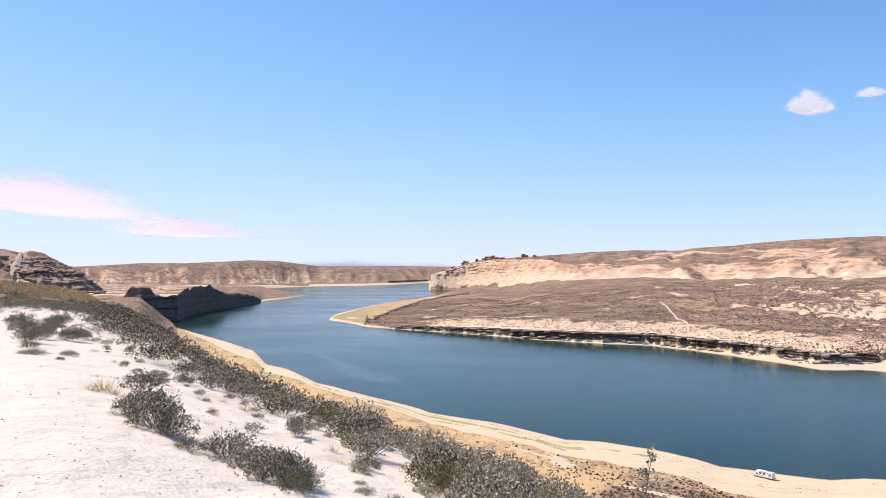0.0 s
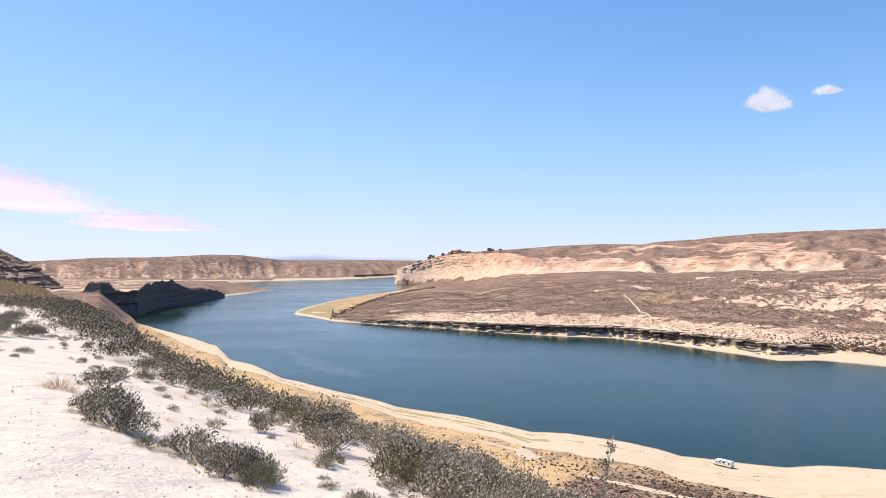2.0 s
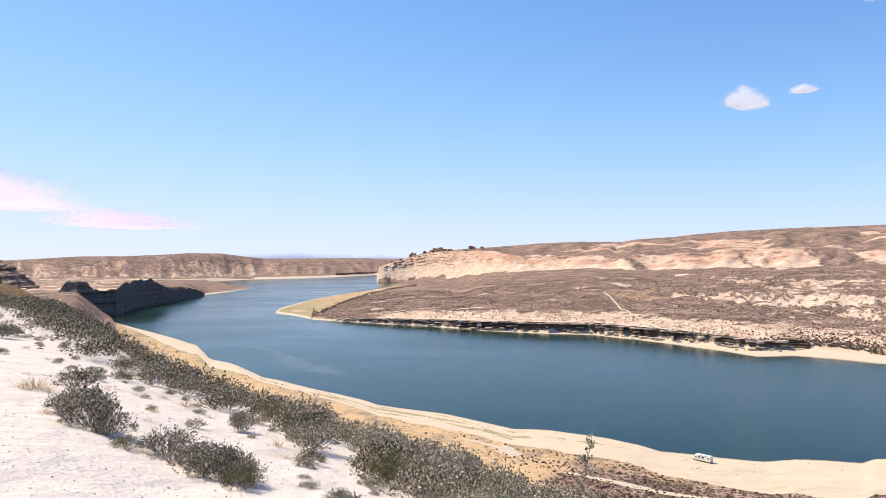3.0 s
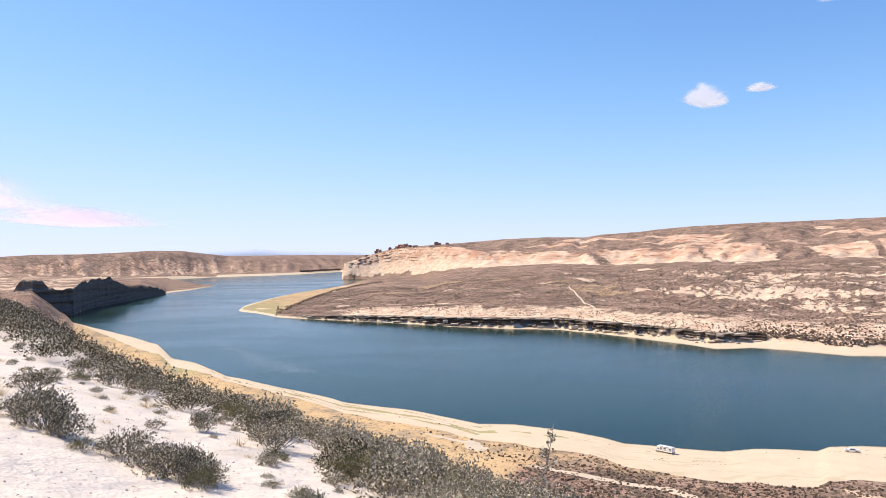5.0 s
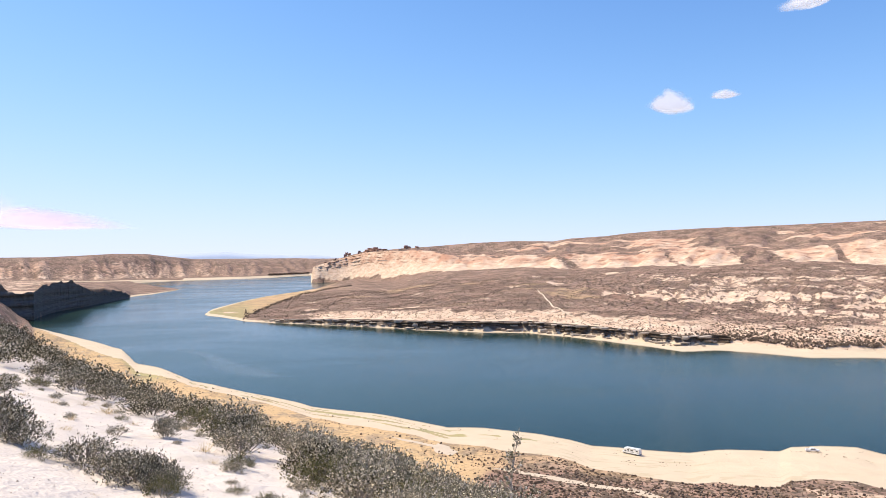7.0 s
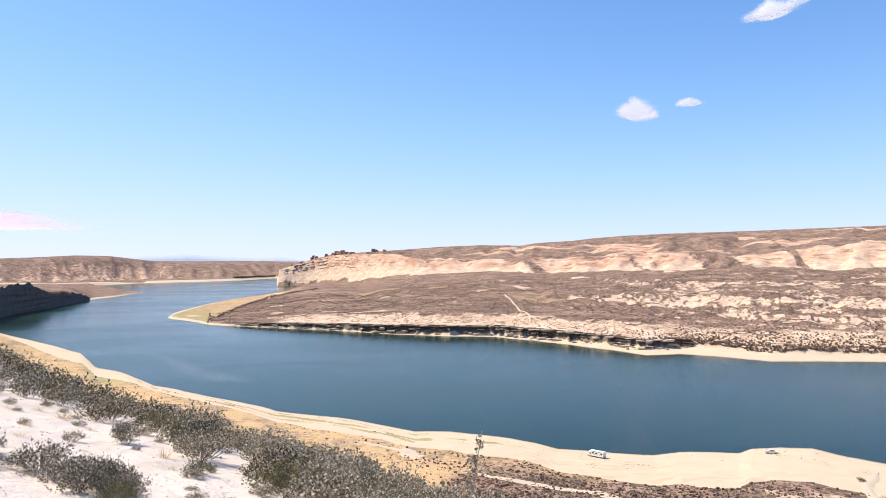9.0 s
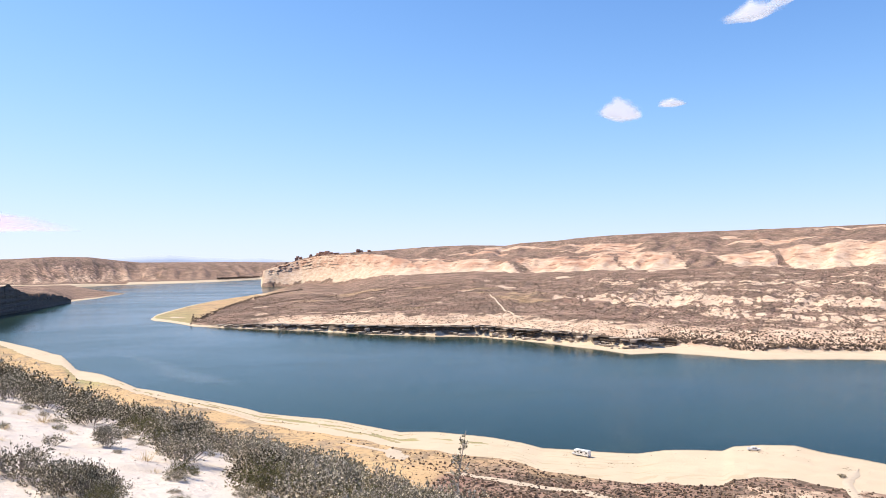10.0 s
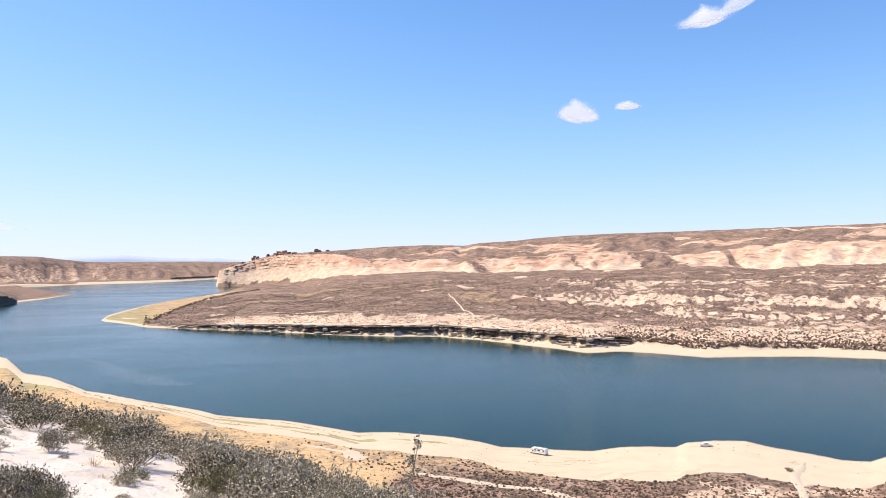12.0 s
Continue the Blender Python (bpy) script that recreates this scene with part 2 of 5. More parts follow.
    z_pt = np.where(sp < strand, sp * 0.065, strand * 0.065 + (lip - 1) * ease(sp, strand, strand + 7) + (front_z - lip) * (0.75 * ramp + 0.25 * ramp ** 2) + 7 * ease(b, -4, 3) * ease(sp - strand, 9, 85) * (1 - ramp))
    tatter = grain(x, y, 90, 4, 36)
    inland = ease(sp, strand + 10, strand + 120)
    z_pt = z_pt + (grain(x, y, 26, 3, 32) * 1.1 + np.abs(grain(b * 60 + sp * 0.12, sp * 0.05, 26, 2, 33)) * 2.2 * (1 - ease(sp - strand, 70, 130)) - 0.4) * ease(sp - strand, 9, 40) * np.clip(front_z / 30, 0.1, 1)
    z_pt = z_pt + (grain(x, y, 160, 4, 13) * 3.2 + np.abs(grain(x, y, 70, 2, 14)) * -3.0) * inland * np.clip(front_z / 50, 0.15, 1)
    sway = grain(x, y, 240, 3, 31)
    gul = np.abs(grain(b * 45 - ramp * 60 + sway * 50, ramp * 200 + sway * 40, 70, 4, 15))
    z_pt = z_pt - (0.35 - np.minimum(gul, 0.35)) * 13 * inland * (0.35 + 0.65 * ease(b, 16, 25)) * ease(b, 2, 8) * np.sin(np.clip(ramp, 0, 1) * math.pi)
    scarp = z_pt * math.tau / 15 + tatter * 4.5 + sway * 3
    scarped = inland * ease(b, 19, 27) * (1 - ease(ramp, 0.85, 1))
    z_pt = z_pt + 0.35 * np.sin(scarp) * scarped
    z_pt = np.where(si < 60, np.minimum(z_pt, 0.03 * np.maximum(si, -20)), z_pt)
    pale_e = table(b, (-1.1, -0.012), (0.7, -0.003), (2.1, 0.004), (3.5, 0.0098), (5.3, 0.0113), (7.6, 0.0128), (9.3, 0.009), (10.7, 0.0025), (14.2, 0.0018), (18.4, 0.0045), (22.4, 0.0037), (24.4, 0.002),
                   (26.3, 0.0100), (28.1, 0.0070), (29.8, 0.0125), (32.1, 0.0115), (35.5, 0.008), (36.7, 0.011), (39.1, 0.0141), (40.7, 0.0196), (42.9, 0.0204), (46.5, 0.0229), (60, 0.022))
    ridge_e = table(b, (-1.1, -0.0120), (0.7, -0.0024), (2.1, 0.0048), (3.5, 0.0104), (5.3, 0.0119), (9.8, 0.0173), (12.0, 0.0203), (15.5, 0.0223), (18.4, 0.0212), (19.7, 0.0249), (22.5, 0.0274),
                    (24.0, 0.0307), (26.3, 0.0337), (29.8, 0.0361), (35.1, 0.0376), (39.1, 0.0392), (42.9, 0.0406), (48.8, 0.0424), (75, 0.045))
    pale_r = front_r + table(b, (-1.1, 45), (2, 70), (6, 150), (10, 170), (20, 230), (49, 260))
    ridge_r = pale_r + table(b, (-1.1, 30), (3, 60), (7, 130), (10, 330), (20, 430), (49, 500))
    pale_z, ridge_z = EYE + pale_e * pale_r, EYE + ridge_e * ridge_r
    up1 = np.clip((rr - front_r) / (pale_r - front_r), 0, 1)
    up2 = np.clip((rr - pale_r) / (ridge_r - pale_r), 0, 1)
    fold = np.abs(grain(b * 50 - up1 * 45 - up2 * 70 + sway * 60, (up1 + up2) * 50 + sway * 30, 120, 4, 16))
    hillside = front_z + (pale_z - front_z) * (0.3 * up1 + 0.7 * up1 ** 1.3) + (ridge_z - pale_z) * (0.7 * up2 + 0.3 * ease(up2, 0, 1))
    hillside = hillside - (0.4 - np.minimum(fold, 0.4)) * (34 * np.sin(up1 * math.pi * 0.9) * (1 - up2) + 20 * np.sin(up2 * math.pi)) * ease(b, 1, 9)
    hillside = hillside + grain(x, y, 30, 2, 17) * 1.6 * up1 + grain(x, y, 110, 3, 34) * 2.5 * up1 * (1 - ease(up2, 0.6, 1)) * ease(b, 6, 12)
    bedding = np.sin(hillside * 0.62 + grain(x, y, 160, 2, 35) * 2) * 2.6
    hillside = hillside + bedding * ease(up1, 0.1, 0.3) * (1 - ease(up2, 0.7, 1)) * (1 - ease(b, 6, 11))
    z_pt = np.where(rr > front_r, hillside, z_pt)
    z_pt = np.where(rr > ridge_r, ridge_z - 0.02 * (rr - ridge_r), z_pt)
    in_bay = (rr > inner) & (rr < far)
    z = np.where(rr < near, z_near, np.where(b < -9.2, z_far_l, z_pt))
    z = np.where((b > -1.2) & (b < 9) & (rr > 3000), np.maximum(z_far_l, z_pt), z)
    bay_land = np.where((b < -1.1) | (rr > 3000), z_far_l, z_pt)
    z = np.where((b >= -9.2) & (b < 2.1) & (rr >= far), bay_land, z)
    lake = ((rr > near) & (rr < end)) | in_bay
    rear = (b > -14.4) & (b < -10.8) & (rr > table(b, (-14.4, 2800), (-14.1, 2640), (-12.8, 2400), (-11.5, 2260), (-10.8, 2170))) & (rr < table(b, (-14.4, 2800), (-13.7, 2876), (-10.8, 3060)))
    lake = (lake & (b > -20.85) & (b < 100)) | rear
    bed = np.minimum(np.where(in_bay, np.minimum(rr - inner, far - rr), np.minimum(rr - near, end - rr)), 30) * -0.09
    bed = np.where(rear, -1.0, bed)
    z = np.where(lake, bed, z)
    z = np.where((b > 100) & (rr >= near), z_near, z)
    # what covers it
    edge = grain(x, y, 30, 3, 20)
    fine = grain(x, y, 6, 2, 21)
    on_near, on_point, on_left = (rr < near) & ~lake, (b > -9.2) & (rr > end) & ~in_bay & ((b > -1.1) | (rr < inner)), (b < -1.1) & (rr > end) & ~((b > -9.2) & (rr < inner))
    wide = table(b, (-20.6, 40), (-19.3, 60), (-17, 110), (-15.5, 95), (-14, 60), (-10, 36), (0, 42), (12, 42), (24, 44), (32, 62), (40, 66), (50, 52))
    beach = on_near * (1 - ease(s + edge * 9, wide, wide + 5))
    beach = beach * ease(b, -21.1, -20.5)
    beach = np.where(on_point, 1 - ease(sp + edge * 3, strand, strand + 3), beach)
    beach = np.where(on_point & (si < 120) & (si > -5), np.maximum(beach, (1 - ease(si, 40, 75))), beach)
    beach = np.where(on_left & (b > -14.6), 1 - ease(rr - np.where(b > -10.8, far, end), 40, 70), beach)
    strip = on_left & (b < -10.8) & (b > -20)
    beach = np.where(strip, np.maximum(beach, ease(rr, foot_r - 190, foot_r - 150) * (1 - ease(rr, foot_r - 70, foot_r - 40))), beach)
    tall = table(b, (-20, 330), (-10, 290), (-4, 250), (2, 220), (8, 150), (14, 70), (30, 40))
    grass = on_near * (b > -20.7) * ease(s + edge * 12, wide - 6, wide + 2) * (1 - ease(s + edge * 22, tall, tall * 1.2)) * (1 - 0.6 * ease(b, 8, 20))
    grass = np.maximum(grass, on_near * ease(b, -38, -33) * (1 - ease(b, -26, -24)) * ease(r, 58, 70) * (1 - ease(r, 96, 102)) * ease(edge + 0.6, 0, 0.5))
    weed = ease(grain(b * 1.5 + edge * 1.5, s, 6.5, 3, 48), -0.02, 0.22) * ease(s, 6, 10) * (1 - ease(s, 30, 36)) * ease(b, -14, -10) * (1 - ease(b, 14, 20)) * ease(tatter + edge * 0.5, -0.5, -0.1)
    grass, beach = np.maximum(grass, np.minimum(weed * 2.2, 1) * on_near), beach * (1 - weed)
    grass = np.where(on_point & (b > 1) & (b < 22), np.maximum(grass, 0.5 * ease(grain(x, y * 1.4, 120, 3, 41), 0.12, 0.4) * ease(ramp, 0.08, 0.2) * (1 - ease(ramp, 0.5, 0.7))), grass)
    grass = np.where(on_point & (b < 3), np.maximum(grass, (1 - ease(si + edge * 30, 60, 150)) * ease(si, 20, 40) * 0.8 + (1 - ease(b, -7.5, -5.5)) * ease(sp, strand - 4, strand + 8) * 0.8), grass)
    row = bush_row(b)
    grass = np.where(on_point & (b < 2.1) & (rr > row - 10 + edge * 12) & (rr < inner - 16) & (rr < 2450), 0.85 * (1 - ease(b, -1.5, 1.6)), grass)
    bare = np.where(on_point, ease(up1 + tatter * 0.3, 0.05, 0.2) * (1 - ease(up1 + up2 + tatter * 0.35 * ease(b, 7, 12), 0.9, 1.15)), 0)
    spurs = 0.9 * np.exp(-((b - 35.3 + 2.5 * up1) / 2.0) ** 2) + 0.7 * np.exp(-((b - 20.6 + 2 * up1) / 1.0) ** 2) + 0.6 * np.exp(-((b - 28.4 + 1.5 * up1) / 0.5) ** 2) + 0.7 * ease(grain(b * 10 + up1 * 14, up1 * 9, 21, 2, 42), 0.25, 0.6)
    bare = bare * (1 - np.clip(spurs, 0, 0.95) * ease(b, 8, 12))
    stripes = ease(grain((up2 + tatter * 0.12) * 90, b * 2.2, 17, 2, 37), 0.02, 0.35) * ease(b, 8, 13) * (up1 >= 1)
    bare = np.maximum(bare, np.where(on_point, stripes * 0.75 * ease(up2, 0.02, 0.1) * (1 - ease(up2, 0.85, 1.0)), 0))
    bare = np.where(on_point, np.maximum(bare, (1 - ease(sp - strand + edge * 30 + tatter * 40, 45, 140)) * ease(b, -5, 0) * 0.6), bare)
    pans = ease(grain(x, y * 0.8, 85, 4, 22) + 0.3 * edge, 0.1, 0.22) * ease(gul, 0.03, 0.07) * ease(b, 19, 27) * ease(ramp, 0.05, 0.2) * (1 - ease(ramp, 0.75, 0.95))
    crack = np.abs(grain(b * 45 - ramp * 90 + tatter * 25, ramp * 130 + sway * 40, 36, 3, 44))
    level = ramp + tatter * 0.1 + (0.25 - np.minimum(gul, 0.25)) * 0.05 - 0.007
    aprons = 0.95 * ease(level, 0.30, 0.32) * (1 - ease(level, 0.43, 0.47)) * ease(b, 22, 26) * ease(crack, 0.05, 0.15)
    aprons = np.maximum(aprons, 0.9 * ease(level, 0.15, 0.17) * (1 - ease(level, 0.23, 0.27)) * ease(b, 27, 31) * ease(grain(x, y, 90, 3, 43), -0.2, 0.0) * ease(crack, 0.06, 0.16))
    banks = ease(np.cos(scarp) + 1.3 * edge, 0.3, 0.6) * ease(gul, 0.02, 0.06) * scarped * ease(grain(x, y, 300, 2, 38) + ease(b, 24, 36) * 0.7, 0.0, 0.35)
    bare = np.where(on_point, np.maximum(bare, np.maximum(np.maximum(pans * 0.55, banks * 0.55), aprons)), bare)
    bare = np.where(on_near & (r > 190) & (b > 5), np.maximum(bare, 0.5 * ease(b + edge * 8, 24, 36) * ease(edge + 0.5, 0.1, 0.6)), bare)
    bare = np.where(on_left, (0.37 + 0.14 * ease(rib, 0.03, 0.2) - 0.12 * ease(grain(b * 20, lift * 60, 24, 3, 45), 0, 0.4)) * ease(lift, 0.03, 0.16) * (1 - ease(lift - 0.3 * rib, 0.5, 0.85)) * (1 - 0.3 * ease(b, -11, -7)) + 0.52 * ease(b, -32, -29) * (1 - ease(b, -20, -17)) * (lift <= 0) * ease(rr, cut + 10, cut + 60) * np.clip(0.8 + tatter, 0, 1.3), bare)
    red = np.where(on_point, ease(up1 + tatter * 0.25, 0.4, 0.8) * (1 - ease(up2, 0.5, 1.0)) * ease(b, -2, 3) * np.clip(0.7 + edge, 0, 1), 0)
    red = red * (1 - 0.2 * ease(b, 28, 34))
    red = np.where(on_left, 0.5 * ease(lift, 0.1, 0.5), red)
    # pale soil on the brow round the lookout
    reach = table(b, (-180, 60), (-40, 60), (-31, 50), (-28, 46), (-24, 32), (-18, 24), (-10, 20), (0, 18), (15, 16), (60, 16), (120, 60))
    white = np.where(on_near, 1 - ease(r + (edge * 3 + fine * 2) * ease(r, 3, 9), reach * 0.85, reach * 1.3), 0)
    rock = np.where(on_left & (b < -14.3), ease(rr, cut - 6, cut) * (1 - ease(rr, cut + 12, cut + 30)) * ease(top, 8, 20), 0)
    # along the ledge this mask paints the shaded gaps between slabs dark
    rock = np.maximum(rock, np.where(on_point, ease(sp, strand - 1, strand + 2) * (1 - ease(sp, strand + 10, strand + 15)) * ease(lip, 1.5, 5) * (1 - 0.8 * ease(b, 29, 33)), 0))
    return x, y, z, np.stack([beach, grass, bare], -1), np.stack([red, rock, white], -1)


def height(x, y):
    """The ground's height at a place near the lookout's side."""
    return float(land(np.array([math.degrees(math.atan2(x, y))]), np.array([math.hypot(x, y)]))[2][0])

# ---- materials ----
def ground_material():
    n = Nodes("ground")
    beach, grass, bare = n.split(n.attr("cover"))
    red, rock, white = n.split(n.attr("stone"))
    big, mid, small = n.noise(0.012, 5), n.noise(0.09, 5), n.noise(1.3, 4)
    streak = n.noise(0.05, 4, squash=(1, 1, 3))
    pos = n.xyz()
    # open scrub: grey-brown soil with dark low bushes
    soil = n.mix(n.step(big, 0.3, 0.7), (0.31, 0.196, 0.148), (0.40, 0.268, 0.203))
    soil = n.mix(n.step(mid, 0.5, 0.68), soil, (0.45, 0.32, 0.24))
    dense = n.step(n.noise(0.03, 5), 0.35, 0.65, 0.34, 0.6)
    bush = n.step(n.math("SUBTRACT", n.math("ADD", n.voronoi(0.42), n.math("MULTIPLY", mid, 0.3)), dense), 0.08, 0.14, 1, 0)
    bush2 = n.step(n.math("SUBTRACT", n.math("ADD", n.voronoi(0.19), n.math("MULTIPLY", small, 0.3)), dense), -0.04, 0.02, 1, 0)
    dark_patch = n.step(n.noise(0.022, 6, 0.65), 0.5, 0.62)
    sage = n.mix(small, (0.055, 0.046, 0.034), (0.105, 0.088, 0.066))
    scrub = n.mix(n.math("MULTIPLY", n.math("MAXIMUM", bush, bush2), 0.7), soil, sage)
    clump = n.step(n.math("ADD", n.voronoi(0.11), n.math("MULTIPLY", n.noise(0.4, 3), 0.35)), 0.4, 0.46, 1, 0)
    scrub = n.mix(n.math("MULTIPLY", dark_patch, 0.4), scrub, sage)
    scrub = n.mix(n.math("MULTIPLY", clump, 0.4), scrub, sage)
    # dry grass
    straw = n.mix(small, (0.54, 0.36, 0.185), (0.68, 0.485, 0.275))
    straw = n.mix(n.step(n.noise(0.06, 5, 0.65), 0.48, 0.62), straw, (0.43, 0.32, 0.21))
    straw = n.mix(n.math("MULTIPLY", bush, 0.28), straw, sage)
    straw = n.mix(n.math("MULTIPLY", n.step(pos[2], 1.4, 3.2, 1, 0), 0.8), straw, n.mix(mid, (0.28, 0.275, 0.12), (0.42, 0.39, 0.2)))
    color = n.mix(n.math("MULTIPLY", grass, n.step(mid, 0.2, 0.42)), scrub, straw)
    # bare clay slopes, banded, with a scatter of bushes
    clay = n.mix(n.step(streak, 0.3, 0.7), (0.60, 0.42, 0.30), (0.77, 0.60, 0.45))
    clay = n.mix(n.math("MULTIPLY", red, n.step(n.noise(0.014, 5, squash=(1, 1, 2)), 0.3, 0.6)), clay, (0.50, 0.27, 0.18))
    beds = n.step(n.noise(0.05, 6, 0.6, squash=(0.6, 0.6, 3)), 0.52, 0.62)
    clay = n.mix(n.math("MULTIPLY", n.math("MULTIPLY", beds, red), 0.85), clay, (0.17, 0.09, 0.06))
    dots = n.step(n.math("ADD", n.voronoi(0.3), n.math("SUBTRACT", n.math("MULTIPLY", mid, 0.5), n.math("MULTIPLY", n.math("SUBTRACT", 1.0, red, clamp=True), 0.13))), 0.4, 0.46, 1, 0)
    clay = n.mix(n.math("MULTIPLY", dots, 0.3), clay, sage)
    ragged = n.step(n.math("ADD", bare, n.math("MULTIPLY", n.math("SUBTRACT", mid, 0.5), 0.9)), 0.38, 0.58)
    color = n.mix(ragged, color, clay)
    # rock faces; their dark tone also holds the shade between the ledge slabs
    strata = n.noise(0.35, 5, squash=(0.25, 0.25, 5))
    stone = n.mix(strata, (0.075, 0.06, 0.048), (0.30, 0.23, 0.175))
    color = n.mix(n.step(n.math("ADD", rock, n.math("MULTIPLY", n.math("SUBTRACT", mid, 0.5), 0.6)), 0.4, 0.6), color, stone)
    # pale sand of the shore, with weed left in lines
    sand = n.mix(mid, (0.59, 0.47, 0.335), (0.69, 0.575, 0.425))
    tide = n.step(n.noise(0.1, 4, squash=(0.7, 0.7, 60), distortion=0.5), 0.53, 0.6)
    sand = n.mix(n.math("MULTIPLY", n.math("MULTIPLY", n.math("MULTIPLY", tide, n.step(pos[2], 0.35, 0.7)), n.step(n.noise(0.012, 3), 0.46, 0.6)), 0.22), sand, (0.27, 0.24, 0.11))
    color = n.mix(n.step(beach, 0.35, 0.65), color, sand)
    # wet rim
    color = n.mix(n.step(pos[2], 0.05, 0.4, 0.55, 0.0), color, (0.22, 0.18, 0.13))
    # pale soil round the lookout
    tiny = n.noise(22, 4)
    chalk = n.mix(tiny, (0.645, 0.56, 0.485), (0.785, 0.705, 0.635))
    chalk = n.mix(n.step(n.noise(0.7, 5), 0.52, 0.8), chalk, (0.65, 0.56, 0.47))
    grit = n.step(n.math("ADD", n.voronoi(13), n.math("MULTIPLY", n.noise(2.2, 3), 0.3)), 0.22, 0.3, 1, 0)
    chalk = n.mix(n.math("MULTIPLY", grit, 0.5), chalk, (0.36, 0.30, 0.25))
    color = n.mix(n.step(n.math("ADD", white, n.math("MULTIPLY", n.math("SUBTRACT", small, 0.5), 0.5)), 0.4, 0.6), color, chalk)
    wild = n.math("MULTIPLY", n.math("SUBTRACT", 1.0, white, clamp=True), n.math("SUBTRACT", 1.0, beach, clamp=True))
    worn = n.math("ABSOLUTE", n.math("SUBTRACT", n.noise(0.03, 7, 0.62, distortion=0.4), 0.5))
    wild = n.math("MULTIPLY", n.math("MULTIPLY", wild, n.step(bare, 0.2, 0.8, 1.0, 0.4)), n.math("MULTIPLY", worn, n.step(n.math("ADD", n.math("ABSOLUTE", pos[0]), pos[1]), 350.0, 800.0, 12.0, 45.0)))
    n.bump(n.math("ADD", n.math("ADD", n.math("MULTIPLY", tiny, 0.12), wild), n.math("ADD", small, n.math("MULTIPLY", mid, 6.0))), 0.7, 0.25)
    return n.done(color, 0.95, spec=0.1)


def water_material():
    n = Nodes("lake_water")
    swell = n.noise(0.004, 4, squash=(1, 1.6, 1), distortion=0.6)
    deep = n.mix(n.step(swell, 0.35, 0.68), (0.010, 0.029, 0.020), (0.022, 0.049, 0.037))
    # wind slicks: their brighter sheen is put into the base colour
    slick = n.step(n.noise(0.0075, 3, squash=(1, 2.2, 1), distortion=1.4), 0.52, 0.85)
    deep = n.mix(n.math("MULTIPLY", slick, 0.5), deep, (0.036, 0.06, 0.058))
    ripple = n.noise(0.55, 4, squash=(1, 1.5, 1))
    chop = n.noise(2.6, 3)
    n.bump(n.math("ADD", ripple, n.math("MULTIPLY", chop, 0.35)), 0.26, 0.25)
    n.bsdf.inputs["IOR"].default_value = 1.333
    return n.done(deep, n.step(swell, 0.3, 0.7, 0.1, 0.2), spec=0.19)


GROUND, WATER = ground_material(), water_material()


def foliage_material(name, dark, light, dry, dry_share):
    """Leaves of one shrub kind: each leaf and each shrub differs a little."""
    n = Nodes(name)
    isle = n.geo.outputs["Random Per Island"]
    own = n.add("ShaderNodeObjectInfo").outputs["Random"]
    c = n.mix(n.step(isle, 0.15, 1.05), dark, light)
    c = n.mix(n.step(isle, 1 - dry_share, 1 - dry_share + 0.02), c, dry)
    c = n.mix(n.math("MULTIPLY", own, 0.22), c, dry)
    return n.done(c, 0.9, spec=0.06)


def bark_material():
    n = Nodes("grey_bark")
    c = n.mix(n.noise(30, 4, squash=(1, 1, 0.2)), (0.20, 0.165, 0.135), (0.52, 0.45, 0.38))
    return n.done(c, 0.9, spec=0.1)


def stone_material(name, dark, light, stain):
    n = Nodes(name)
    band = n.noise(0.5, 5, squash=(0.12, 0.12, 3.2))
    c = n.mix(n.step(band, 0.3, 0.7), dark, light)
    c = n.mix(n.step(n.noise(0.22, 5), 0.52, 0.72), c, stain)
    own = n.add("ShaderNodeObjectInfo").outputs["Random"]
    c = n.mix(n.math("MULTIPLY", own, 0.3), c, light)
    n.bump(n.noise(1.1, 6), 0.8, 0.6)
    return n.done(c, 0.92, spec=0.15)


def plain_material(name, color, rough=0.5, metal=0.0, spec=0.5, wear=0.12):
    n = Nodes(name)
    where = n.add("ShaderNodeTexCoord").outputs["Object"]
    dirt = n.noise(3.0, 5, where=where)
    c = n.mix(n.math("MULTIPLY", n.step(dirt, 0.45, 0.75), wear), color, (0.35, 0.28, 0.2))
    return n.done(c, n.step(dirt, 0.3, 0.8, rough, min(1, rough + 0.15)), metal, spec)


def trail_material():
    n = Nodes("packed_sand")
    c = n.mix(n.noise(0.4, 5), (0.53, 0.43, 0.32), (0.65, 0.55, 0.43))
    return n.done(c, 0.95, spec=0.1)


SAGE = foliage_material("sage_leaves", (0.045, 0.039, 0.021), (0.36, 0.315, 0.205), (0.74, 0.66, 0.50), 0.24)
OLIVE = foliage_material("olive_leaves", (0.10, 0.10, 0.045), (0.24, 0.225, 0.10), (0.38, 0.33, 0.18), 0.2)
PALE_LEAF = foliage_material("pale_grey_leaves", (0.13, 0.115, 0.07), (0.58, 0.51, 0.37), (0.76, 0.67, 0.52), 0.3)
STRAW = foliage_material("dry_straw", (0.45, 0.335, 0.18), (0.66, 0.51, 0.30), (0.75, 0.62, 0.42), 0.2)
FAR_BUSH = foliage_material("far_scrub", (0.095, 0.068, 0.05), (0.22, 0.16, 0.118), (0.34, 0.25, 0.18), 0.12)
BARK = bark_material()
# the wall's shade is partly in this colour, below the rock's own tone
SHADED_ROCK = stone_material("dark_cliff_rock", (0.07, 0.062, 0.055), (0.19, 0.165, 0.14), (0.10, 0.088, 0.075))
LEDGE_ROCK = stone_material("ledge_rock", (0.20, 0.15, 0.115), (0.66, 0.56, 0.46), (0.34, 0.255, 0.195))
